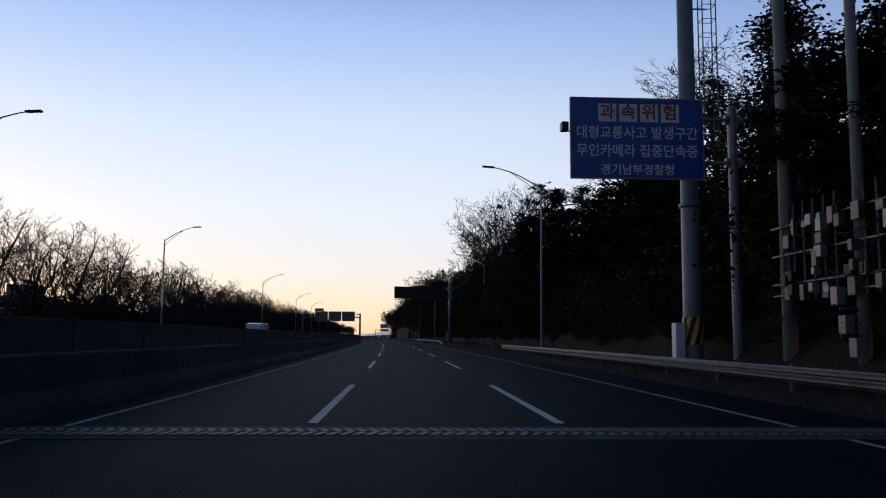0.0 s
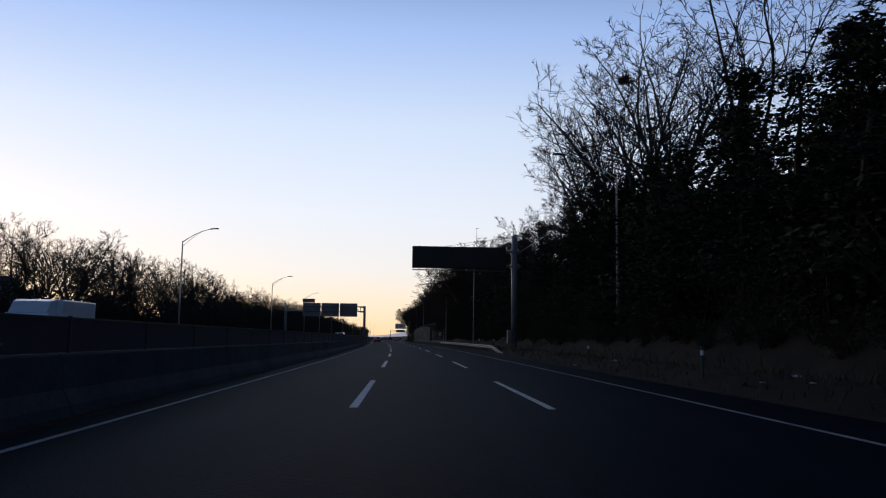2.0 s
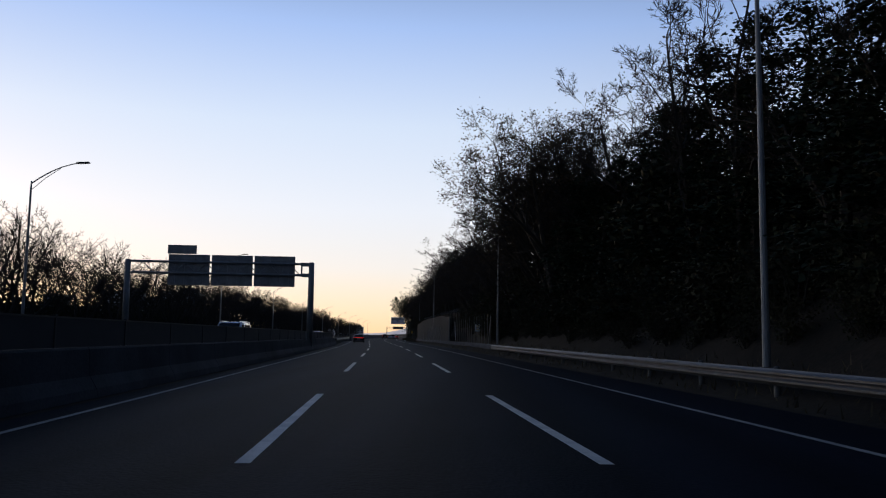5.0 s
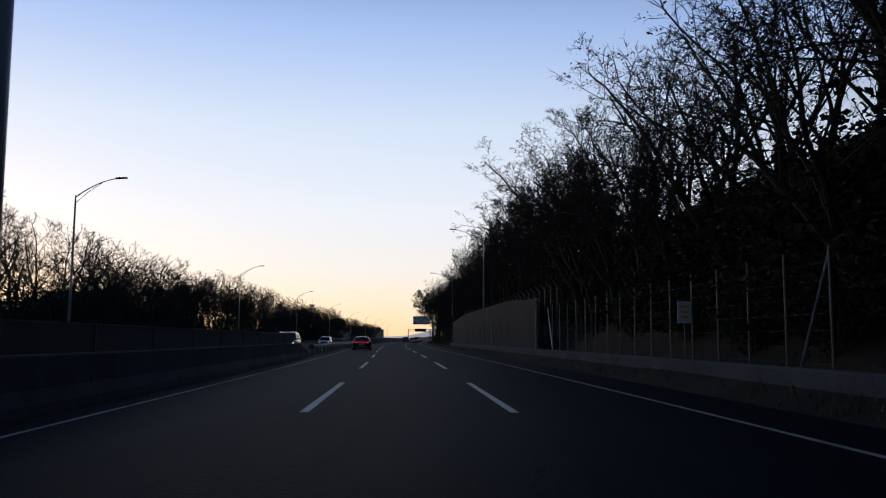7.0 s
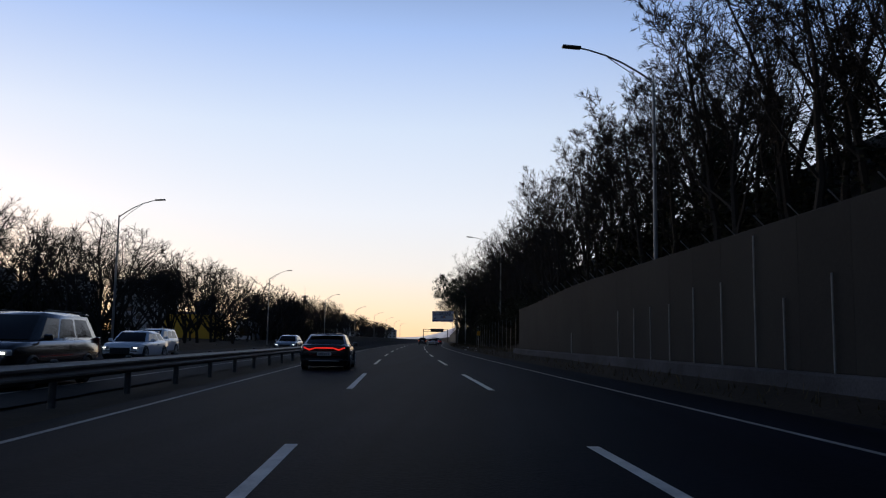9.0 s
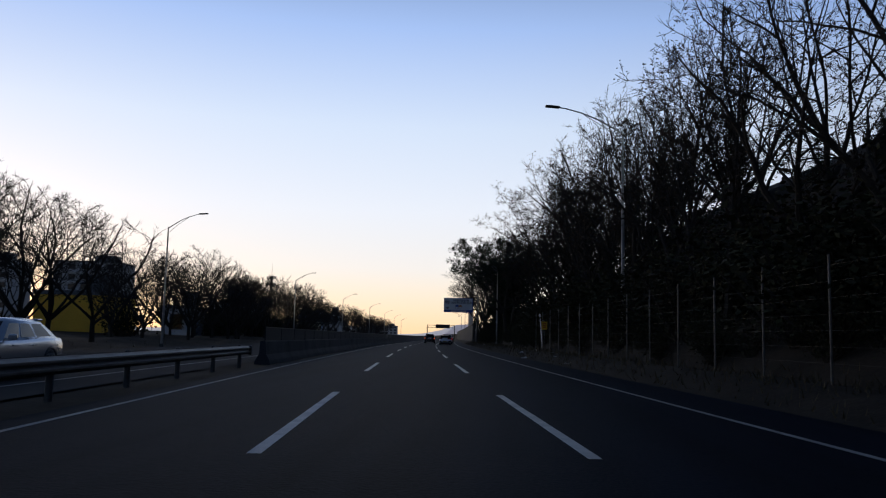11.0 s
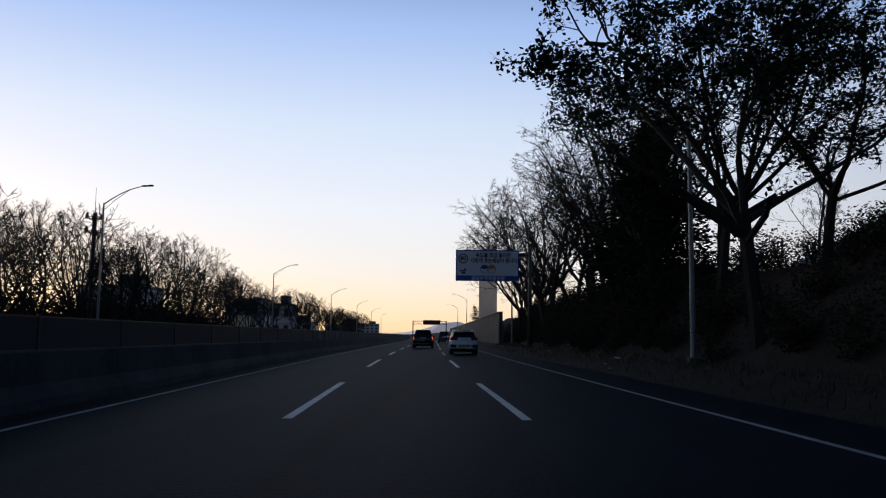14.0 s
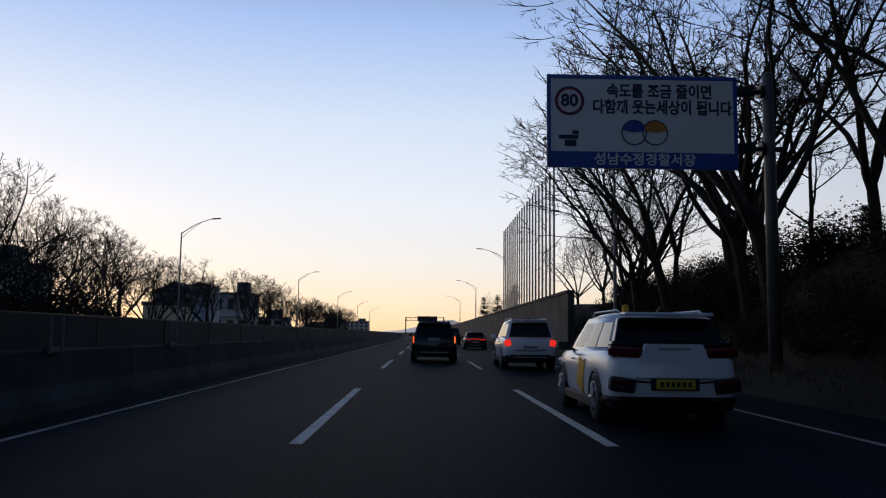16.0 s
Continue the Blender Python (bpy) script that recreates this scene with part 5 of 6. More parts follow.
# a nest high in a tree
m = stand(169.5, 14.1, 19.2)
nest = Sticks()
for i in range(220):
    d = Vector((rg.gauss(0, 1), rg.gauss(0, 1), rg.gauss(0, 0.8))).normalized() * rg.uniform(0.1, 0.4)
    e = d + Vector((rg.gauss(0, 0.25), rg.gauss(0, 0.25), rg.gauss(0, 0.12)))
    nest.stick(d, e, 0.03, 0.016)
ob = again("bird_nest", nest.mesh("bird_nest", BARK), None, m)
tagged(ob, "round bird nest of twigs high in a bare tree", "nest")
for s, o, high in ((88, 13.2, 9.8), (93.5, 13.8, 10.2), (98, 13.2, 9.4), (167, 13.2, 15), (169.5, 14.1, 17.5), (173, 13.0, 15.5), (164, 15, 15), (160, 13.5, 15), (152, 14.5, 15), (156, 13.5, 15.5), (177, 14.5, 14)):
    put_tree("bare_tree", dome, s, o, high, 15, TALL, "bare trees on the bank", 1.15, 0)


# ---- buildings and distance ----
WALL_TONES = {
    "grey": material("grey_render", (0.50, 0.50, 0.51), 0.85, 0, 0.2, 0.3, 6, 0.05),
    "dark": material("dark_render", (0.10, 0.10, 0.11), 0.85, 0, 0.2, 0.3, 6, 0.05),
    "pale": material("pale_render", (0.70, 0.71, 0.73), 0.85, 0, 0.15, 0.3, 6, 0.05),
    "yellow": material("yellow_cladding", (0.85, 0.50, 0.05), 0.7, 0, 0.15, 0.3, 6, 0.05),
    "cream": material("cream_slats", (0.78, 0.70, 0.50), 0.7, 0, 0.15, 0.3, 6, 0.05),
    "blue": material("blue_grey_render", (0.32, 0.42, 0.56), 0.85, 0, 0.15, 0.3, 6, 0.05),
}
ROOF = material("roof_sheet", (0.12, 0.13, 0.15), 0.7, 0, 0.25, 0.4, 8, 0.1)
WINDOW = material("window_glass", (0.03, 0.035, 0.045), 0.12, 0, 0.1, 1, 10, 0)
FRAME = material("window_frame", (0.2, 0.2, 0.2), 0.5, 0, 0.1, 1, 10, 0)


def building(s, o, wide, deep, high, tone, storeys, label, gable=False, bays=5, rows=True):
    b = thing("building", stand(s, o, 0.2), label, "building", "buildings beyond the road")
    bm = bmesh.new()
    block(bm, Vector((0, 0, high / 2 - 0.3)), (wide, deep, high + 0.6))
    part("wall", bm, WALL_TONES[tone], b)
    bm = bmesh.new()
    if gable:
        e, r = 0.4, wide * 0.28
        a = [bm.verts.new(v) for v in ((-wide / 2 - e, -deep / 2 - e, high), (wide / 2 + e, -deep / 2 - e, high), (0, -deep / 2 - e, high + r))]
        c = [bm.verts.new(v) for v in ((-wide / 2 - e, deep / 2 + e, high), (wide / 2 + e, deep / 2 + e, high), (0, deep / 2 + e, high + r))]
        bm.faces.new(a)
        bm.faces.new(c[::-1])
        for i in range(3):
            bm.faces.new((a[i], a[(i + 1) % 3], c[(i + 1) % 3], c[i]))
    else:
        block(bm, Vector((0, 0, high + 0.15)), (wide + 0.4, deep + 0.4, 0.5), bevel=0.05)
        block(bm, Vector((wide * 0.2, 0, high + 1.3)), (wide * 0.3, deep * 0.4, 2.2), bevel=0.05)
    part("roof", bm, ROOF, b)
    if not rows:
        bm = bmesh.new()
        for k in range(int(high / 0.35)):
            block(bm, Vector((0, -deep / 2 - 0.03, 0.3 + k * 0.35)), (wide, 0.05, 0.16))
        part("siding", bm, WALL_TONES[tone], b)
        return b
    pane_bm, frame_bm = bmesh.new(), bmesh.new()
    ww, hh = wide / bays * 0.5, high / storeys * 0.5
    block(pane_bm, Vector((0, 0, 0)), (ww, 0.04, hh))
    for sx in (-1, 1):
        block(frame_bm, Vector((sx * ww / 2, -0.02, 0)), (0.09, 0.1, hh + 0.1))
        block(frame_bm, Vector((0, -0.02, sx * hh / 2)), (ww, 0.1, 0.09))
    pane_me, frame_me = mesh_of("pane", pane_bm, WINDOW), mesh_of("window_frame", frame_bm, FRAME)
    for i in range(bays):
        for k in range(storeys):
            x, z = -wide / 2 + (i + 0.5) * wide / bays, (k + 0.55) * high / storeys
            wdw = again("window", frame_me, b, pose(x, -deep / 2 - 0.03, z))
            again("pane", pane_me, wdw, pose(0, -0.01, 0))
    for k in range(1, storeys):
        bm = bmesh.new()
        block(bm, Vector((0, -deep / 2 - 0.25, k * high / storeys)), (wide * 0.96, 0.5, 0.16), bevel=0.02)
        part("balcony_slab", bm, WALL_TONES["pale"] if tone != "pale" else WALL_TONES["grey"], b)
    return b


building(460, -40.2, 8, 10, 5.0, "yellow", 2, "low yellow clad workshop behind the trees", rows=False)
building(485, -36.2, 3.6, 8, 4.4, "pale", 1, "small pale shed under a dark roof", bays=1)
building(600, -100, 18, 14, 20, "grey", 7, "grey apartment block with pale balcony slabs", bays=5)
building(585, -122, 16, 12, 19, "grey", 7, "grey apartment block with a roof house", bays=5)
building(470, -72, 16, 12, 6.4, "dark", 3, "dark apartment block behind bare trees", bays=5)
building(430, -64, 14, 12, 8.2, "dark", 4, "dark apartment block behind bare trees", bays=4)
building(395, -58, 14, 10, 6.1, "pale", 3, "pale low block glimpsed through the trees", bays=4)
building(360, -62, 12, 10, 5.4, "dark", 3, "dark low block glimpsed through the trees", bays=4)
building(300, -66, 14, 12, 6.8, "dark", 4, "dark block glimpsed through the trees", bays=4)
building(250, -66, 12, 12, 7.5, "dark", 4, "dark block glimpsed through the trees", bays=4)
building(200, -64, 14, 12, 6.8, "dark", 4, "dark block glimpsed through the trees", bays=4)
building(160, -60, 12, 12, 6.1, "dark", 3, "dark block glimpsed through the trees", bays=4)
building(578, -52, 11, 10, 8.4, "grey", 3, "dark block with a roof house", bays=4)
building(594, -35.4, 4.4, 8, 4.5, "cream", 2, "low shed with pale cream slatted siding", rows=False)
building(606, -37.2, 6.2, 8, 6.6, "blue", 2, "blue grey house with a gabled roof", gable=True, bays=3)
building(616, -36.2, 2.6, 8, 8.2, "pale", 2, "pale house with a steep gable", gable=True, bays=2)
building(635, -35.4, 6.6, 9, 7.8, "grey", 2, "grey low building beyond the trees", bays=3)
building(700, -42, 12, 9, 4.6, "grey", 2, "grey low building in the distance", bays=3)
building(780, -36, 12, 10, 4.2, "dark", 2, "low dark building in the distance", bays=4)
building(1050, -60, 26, 14, 8, "grey", 3, "distant grey block on the horizon", bays=6)
building(1120, -46, 18, 14, 10, "grey", 4, "distant grey block on the horizon", bays=5)
building(482, 30, 14, 9, 5.4, "grey", 1, "low roofed house on top of the bank", gable=True, bays=3)

# far gantry over the lanes ahead
m = stand(780, 0)
fg = thing("sign_gantry", m, "distant dark steel gantry with a sign board over the lanes", "gantry")
for x in (-6.2, 7.6):
    bm = bmesh.new()
    tube(bm, [(x, 0, 0), (x, 0, 7.4)], 0.22, 10)
    part("column", bm, BLACK_STEEL, fg)
for z in (7.2, 6.0):
    bm = bmesh.new()
    tube(bm, [(-6.2, 0, z), (7.6, 0, z)], 0.1, 6)
    part("chord", bm, BLACK_STEEL, fg)
bm = bmesh.new()
for i in range(11):
    x = -6.2 + i * 13.8 / 11
    tube(bm, [(x, 0, 7.2 if i % 2 else 6.0), (x + 13.8 / 11, 0, 6.0 if i % 2 else 7.2)], 0.04, 4)
part("web", bm, BLACK_STEEL, fg)
bm = bmesh.new()
block(bm, Vector((1.6, -0.2, 6.7)), (7.2, 0.1, 1.9), bevel=0.03)
part("sign_board", bm, BLACK_STEEL, fg)

# hills on the horizon; haze put into their colour and a faint glow
HILL_HAZE = glow("far_hill_haze_glow", (0.15, 0.12, 0.12), 0.8)
bm = bmesh.new()
rows = []
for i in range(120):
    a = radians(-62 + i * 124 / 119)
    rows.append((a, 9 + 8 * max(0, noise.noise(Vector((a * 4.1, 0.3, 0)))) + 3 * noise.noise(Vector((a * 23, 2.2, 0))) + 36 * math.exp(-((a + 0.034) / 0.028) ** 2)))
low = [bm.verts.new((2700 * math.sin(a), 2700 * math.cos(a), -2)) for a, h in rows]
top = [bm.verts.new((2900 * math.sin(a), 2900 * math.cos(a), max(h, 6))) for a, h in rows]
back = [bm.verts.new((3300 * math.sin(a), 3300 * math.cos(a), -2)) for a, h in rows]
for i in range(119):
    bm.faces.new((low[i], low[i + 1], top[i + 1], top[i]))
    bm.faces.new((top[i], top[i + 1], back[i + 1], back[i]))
ob = part("backdrop_hills", bm, HILL_HAZE)
tagged(ob, "low wooded hills on the horizon, with haze put in as a faint glow", "hills", kind="structure")


# ---- vehicles ----
TYRE = material("tyre_rubber", (0.012, 0.012, 0.012), 0.85, 0, 0.2, 4, 30, 0.1)
RIM = material("alloy_rim", (0.34, 0.345, 0.35), 0.4, 0.6, 0.15, 4, 30, 0)
TRIM = material("black_plastic_trim", (0.012, 0.012, 0.013), 0.6, 0, 0.2, 4, 40, 0.05)
CAR_GLASS = material("dark_car_glass", (0.006, 0.007, 0.008), 0.06, 0, 0.05, 2, 10, 0, spec=0.28)
PLATE = material("number_plate", (0.6, 0.61, 0.62), 0.5, 0, 0.05, 2, 20, 0)
TAXI_PLATE = material("yellow_number_plate", (0.55, 0.42, 0.03), 0.5, 0, 0.05, 2, 20, 0)
LENS_RED = material("dark_red_lens", (0.10, 0.006, 0.008), 0.15, 0, 0.1, 3, 20, 0)
TAIL = glow("lit_tail_lamp", (0.9, 0.03, 0.02), 0.8)
TAIL_AMBER = glow("lit_amber_tail_lamp", (1.0, 0.14, 0.03), 1.2)
HEAD = glow("lit_headlamp", (1.0, 0.98, 0.92), 3.0)
LAMP_CLEAR = material("clear_lamp_lens", (0.45, 0.46, 0.48), 0.1, 0.3, 0.05, 3, 20, 0)


def car_paint(name, colour, rough=0.25, metal=0.3):
    m = material(name, colour, rough, metal, 0.06, 1.2, 60, 0)
    m.node_tree.nodes["Principled BSDF"].inputs["Coat Weight"].default_value = 0.6
    return m


PAINT_BLACK = car_paint("black_car_paint", (0.008, 0.008, 0.01))
PAINT_CHARCOAL = car_paint("charcoal_car_paint", (0.02, 0.022, 0.026))
PAINT_WHITE = car_paint("white_car_paint", (0.82, 0.84, 0.88), metal=0.0)
PAINT_SILVER = car_paint("silver_car_paint", (0.42, 0.43, 0.45), metal=0.5)
PAINT_MAROON = car_paint("maroon_car_paint", (0.03, 0.012, 0.014))


def loft(bm, rings, closed_ends=True):
    made = [[bm.verts.new(p) for p in r] for r in rings]
    n = len(made[0])
    for a, b in zip(made, made[1:]):
        for i in range(n):
            bm.faces.new((a[i], a[(i + 1) % n], b[(i + 1) % n], b[i]))
    if closed_ends:
        bm.faces.new(made[0][::-1])
        bm.faces.new(made[-1])
    return made


def sheet(bm, corners, out, nx=6, nz=4, bulge=0.0, inset=(0.0, 0.0)):
    """A slightly domed pane between four corners (low left, low right, top right, top left), raised by out, with a thin rim."""
    a, b, c, d = (Vector(p) for p in corners)
    nrm = (b - a).cross(d - a).normalized()
    rows = []
    for j in range(nz + 1):
        v = inset[1] + (1 - 2 * inset[1]) * j / nz
        row = []
        for i in range(nx + 1):
            u = inset[0] + (1 - 2 * inset[0]) * i / nx
            p = (a.lerp(b, u)).lerp(d.lerp(c, u), v)
            row.append(bm.verts.new(p + nrm * (out + bulge * (1 - (2 * u - 1) ** 2) * (1 - (2 * v - 1) ** 2))))
        rows.append(row)
    for r, q in zip(rows, rows[1:]):
        for i in range(nx):
            bm.faces.new((r[i], r[i + 1], q[i + 1], q[i]))
    return bm


def vehicle(name, m, label, paint, L, W, H, belt, nose, tail_in, screen_in, ground=0.2, tail_kind="suv", rear_lit=None, front_lit=None, plate=PLATE, trim=0.34, wheel=0.34, roof_rails=False, roof_light=False, notch=0.0, deck=None, stripe=None, group="cars on the road"):
    """A car; y ahead, origin on the road under its middle. tail_in, screen_in: how far the roof's ends stand in from the tail and nose."""
    car = thing(name, m, label, "car", group)
    hw = W / 2
    y0, y1 = -L / 2, L / 2
    deck = deck or belt

    def section(y, wide, z0, z1, crown):
        half = [(0.0, z0), (wide * 0.80, z0), (wide * 0.95, z0 + 0.06), (wide, z0 + 0.22), (wide * 1.0, z0 + (z1 - z0) * 0.62), (wide * 0.975, z1 - 0.10), (wide * 0.93, z1 - 0.02), (wide * 0.86, z1), (0.0, z1 + crown)]
        pts = [Vector((x, y, z)) for x, z in half] + [Vector((-x, y, z)) for x, z in half[-2:0:-1]]
        return pts

    st = [(y0, 0.86, ground + 0.2, deck - 0.12), (y0 + 0.06, 0.93, ground + 0.1, deck - 0.04), (y0 + 0.22, 0.985, ground + 0.02, deck), (y0 + L * 0.22, 1.0, ground, (deck + belt) / 2 + 0.02), (0, 0.99, ground, belt), (y1 - L * 0.30, 0.99, ground, belt - 0.01),
          (y1 - L * 0.20, 0.985, ground, nose + (belt - nose) * 0.55), (y1 - 0.35, 0.95, ground + 0.02, nose), (y1 - 0.1, 0.88, ground + 0.06, nose - 0.14), (y1, 0.76, ground + 0.14, nose - 0.28)]
    bm = bmesh.new()
    loft(bm, [section(y, hw * k, a, b, 0.02) for y, k, a, b in st])
    body = part("body", bm, paint, car, smooth=True)

    # cabin
    rt = H - 0.02
    ry, fy = y0 + tail_in, y1 - screen_in
    by, cy = y0 + 0.10 + notch, y1 - (screen_in - (H - belt) * 1.35)
    wl, wt = hw * 0.90, hw * 0.72
    low = [Vector((-wl, by, deck - 0.02)), Vector((wl, by, deck - 0.02)), Vector((wl * 0.97, cy, belt - 0.03)), Vector((-wl * 0.97, cy, belt - 0.03))]
    hi = [Vector((-wt, ry, rt - 0.06)), Vector((wt, ry, rt - 0.06)), Vector((wt * 0.96, fy, rt - 0.05)), Vector((-wt * 0.96, fy, rt - 0.05))]
    bm = bmesh.new()
    rings = []
    for u in (0, 0.12, 0.5, 0.88, 1.0):
        rings.append([l.lerp(h, u) * 1.0 + Vector((0, 0, 0.015 * math.sin(u * math.pi))) for l, h in zip(low, hi)])
    made = loft(bm, rings, False)
    crown = []
    for u in (0.12, 0.3, 0.5, 0.7, 0.88):
        for v in (0.1, 0.5, 0.9):
            p = hi[0].lerp(hi[1], v).lerp(hi[3].lerp(hi[2], v), u)
            crown.append(bm.verts.new(p + Vector((0, 0, 0.05 + 0.03 * math.sin(math.pi * u)))))
    for i in range(4):
        for j in range(2):
            bm.faces.new((crown[i * 3 + j], crown[i * 3 + j + 1], crown[i * 3 + j + 4], crown[i * 3 + j + 3]))
    t = made[-1]
    bm.faces.new((t[0], t[1], crown[2], crown[1], crown[0]))
    bm.faces.new((t[2], t[3], crown[12], crown[13], crown[14]))
    bm.faces.new((t[1], t[2], crown[14], crown[11], crown[8], crown[5], crown[2]))
    bm.faces.new((t[3], t[0], crown[0], crown[3], crown[6], crown[9], crown[12]))
    part("cabin", bm, paint, car, smooth=True)
    bm = bmesh.new()
    sheet(bm, (low[0], low[1], hi[1], hi[0]), 0.012, bulge=0.02, inset=(0.0, 0.03) if tail_kind == "taxi" else (0.05, 0.1))
    part("rear_window", bm, CAR_GLASS, car, smooth=True)
    bm = bmesh.new()
    sheet(bm, (low[2], low[3], hi[3], hi[2]), 0.012, bulge=0.03, inset=(0.05, 0.06))
    part("windscreen", bm, CAR_GLASS, car, smooth=True)
    for sd in (-1, 1):
        a, b, c, d = (low[1], low[2], hi[2], hi[1]) if sd > 0 else (low[3], low[0], hi[0], hi[3])
        for u0, u1 in ((0.08, 0.34), (0.36, 0.62), (0.64, 0.93)) if tail_kind != "taxi" or sd > 0 else ((0.07, 0.34), (0.36, 0.62), (0.64, 0.9)):
            bm = bmesh.new()
            q = (a.lerp(b, u0), a.lerp(b, u1), d.lerp(c, u1), d.lerp(c, u0))
            sheet(bm, q, 0.01, 3, 3, 0.004, (0.02, 0.14))
            part("side_window", bm, CAR_GLASS, car)
        if tail_kind == "taxi":
            bm = bmesh.new()
            e0, e1 = (0.0, 0.05) if sd > 0 else (0.95, 1.0)
            sheet(bm, (a.lerp(b, e0), a.lerp(b, e1), d.lerp(c, e1), d.lerp(c, e0)), 0.01, 3, 3, 0.0, (0.0, 0.03))
            part("rear_pillar", bm, CAR_GLASS, car, "glossy black rear pillar")
    # wheels
    for sd in (-1, 1):
        for y in (y0 + L * 0.195, y1 - L * 0.19):
            bm = bmesh.new()
            x0, x1 = sd * (hw - 0.235), sd * (hw + 0.014)
            xs = [(x0, wheel * 0.9), (x0 + sd * 0.03, wheel), (x1 - sd * 0.04, wheel), (x1, wheel * 0.92), (x1 + sd * 0.002, wheel * 0.68)]
            tube(bm, [(x, y, wheel) for x, r in xs], [r for x, r in xs], 22)
            ty = part("tyre", bm, TYRE, car, smooth=True)
            bm = bmesh.new()
            for k in range(5):
                aa = k * 2 * math.pi / 5
                tube(bm, [(x1 + sd * 0.006, y, wheel), (x1 + sd * 0.006, y + wheel * 0.64 * math.cos(aa), wheel + wheel * 0.64 * math.sin(aa))], [0.045, 0.035], 5)
            for k in range(18):
                aa, ab = k * 2 * math.pi / 18, (k + 1) * 2 * math.pi / 18
                tube(bm, [(x1 + sd * 0.004, y + wheel * 0.65 * math.cos(aa), wheel + wheel * 0.65 * math.sin(aa)), (x1 + sd * 0.004, y + wheel * 0.65 * math.cos(ab), wheel + wheel * 0.65 * math.sin(ab))], 0.012, 4, False)
            part("rim", bm, RIM, ty)
            bm = bmesh.new()
            r = wheel * 1.12
            tube(bm, [(sd * (hw - 0.02), y + r * math.cos(math.pi * k / 13), wheel + r * math.sin(math.pi * k / 13)) for k in range(14)], 0.045, 6)
            part("wheel_arch", bm, TRIM, body)
    # lower trim and bumpers
    bm = bmesh.new()
    loft(bm, [section(y, hw * k, ground - 0.01, z, 0.0) for y, k, z in ((y0 - 0.015, 0.80, ground + trim * 0.75), (y0 + 0.05, 0.94, ground + trim), (y0 + 0.3, 0.992, ground + trim * 0.9), (y0 + 0.55, 0.99, ground + 0.12))])
    part("rear_bumper", bm, TRIM, car, "black lower bumper", smooth=True)
    bm = bmesh.new()
    loft(bm, [section(y, hw * k, ground - 0.01, z, 0.0) for y, k, z in ((y1 - 0.5, 0.97, ground + 0.12), (y1 - 0.12, 0.9, ground + 0.22), (y1 + 0.012, 0.74, ground + 0.24))])
    part("front_bumper", bm, TRIM, car, smooth=True)
    for sd in (-1, 1):
        bm = bmesh.new()
        block(bm, Vector((sd * (hw - 0.02), 0, ground + 0.06)), (0.07, L * 0.5, 0.14), bevel=0.02)
        part("sill", bm, TRIM, car)
        bm = bmesh.new()
        block(bm, Vector((sd * (hw + 0.07), cy - 0.35, belt + 0.07)), (0.2, 0.11, 0.14), bevel=0.04)
        tube(bm, [(sd * (hw - 0.12), cy - 0.3, belt + 0.0), (sd * (hw + 0.02), cy - 0.33, belt + 0.04)], 0.025, 5)
        part("mirror", bm, paint if stripe is None else TRIM, car)
        for yy in (-0.05, L * 0.2):
            bm = bmesh.new()
            block(bm, Vector((sd * (hw * 0.995), yy - L * 0.1, belt - 0.13)), (0.03, 0.2, 0.03), bevel=0.008)
            part("door_handle", bm, paint, body)
    # tail
    ye = y0 - 0.012
    lz = deck - 0.16
    if tail_kind == "bar":
        bm = bmesh.new()
        block(bm, Vector((0, ye + 0.05, lz)), (W * 0.86, 0.14, 0.17), bevel=0.04)
        part("lamp_panel", bm, LENS_RED, car, "dark red tail lamp panel")
        bm = bmesh.new()
        pts = [(-W * 0.42, ye - 0.0, lz + 0.05), (-W * 0.30, ye - 0.03, lz - 0.045), (-W * 0.18, ye - 0.035, lz + 0.03), (W * 0.18, ye - 0.035, lz + 0.03), (W * 0.30, ye - 0.03, lz - 0.045), (W * 0.42, ye, lz + 0.05)]
        tube(bm, pts, [0.03, 0.034, 0.026, 0.026, 0.034, 0.03], 6)
        part("light_bar", bm, rear_lit or LENS_RED, car, "glowing red light bar across the tail")
    elif tail_kind == "tall":
        for sd in (-1, 1):
            bm = bmesh.new()
            block(bm, Vector((sd * hw * 0.90, ye + 0.10, lz + 0.02)), (0.13, 0.2, 0.44), bevel=0.035)
            part("tail_lamp", bm, LENS_RED, car, "dark red upright tail lamp")
            bm = bmesh.new()
            block(bm, Vector((sd * hw * 0.9, ye + 0.02, lz + 0.04)), (0.06, 0.06, 0.3), bevel=0.02)
            part("lit_strip", bm, rear_lit or LENS_RED, car)
    elif tail_kind == "suv":
        for sd in (-1, 1):
            bm = bmesh.new()
            block(bm, Vector((sd * hw * 0.84, ye + 0.09, lz + 0.0)), (0.24, 0.2, 0.24), Matrix.Rotation(sd * 0.3, 4, "Y"), 0.07)
            part("tail_lamp", bm, rear_lit or LENS_RED, car, "red wrap-round tail lamp")
    else:
        # black hatch band with lamps let into it, a pale lip between them, and pods low in the bumper
        bm = bmesh.new()
        block(bm, Vector((0, y0 + 0.17, deck + 0.02)), (W * 0.93, 0.26, 0.24), bevel=0.05)
        part("hatch_band", bm, CAR_GLASS, car, "glossy black band across the tailgate")
        for sd in (-1, 1):
            bm = bmesh.new()
            block(bm, Vector((sd * hw * 0.72, y0 + 0.06, deck - 0.01)), (0.46, 0.14, 0.15), Matrix.Rotation(-sd * 0.06, 4, "Y"), 0.04)
            part("tail_lamp", bm, LENS_RED, car, "dark unlit tail lamp")
            bm = bmesh.new()
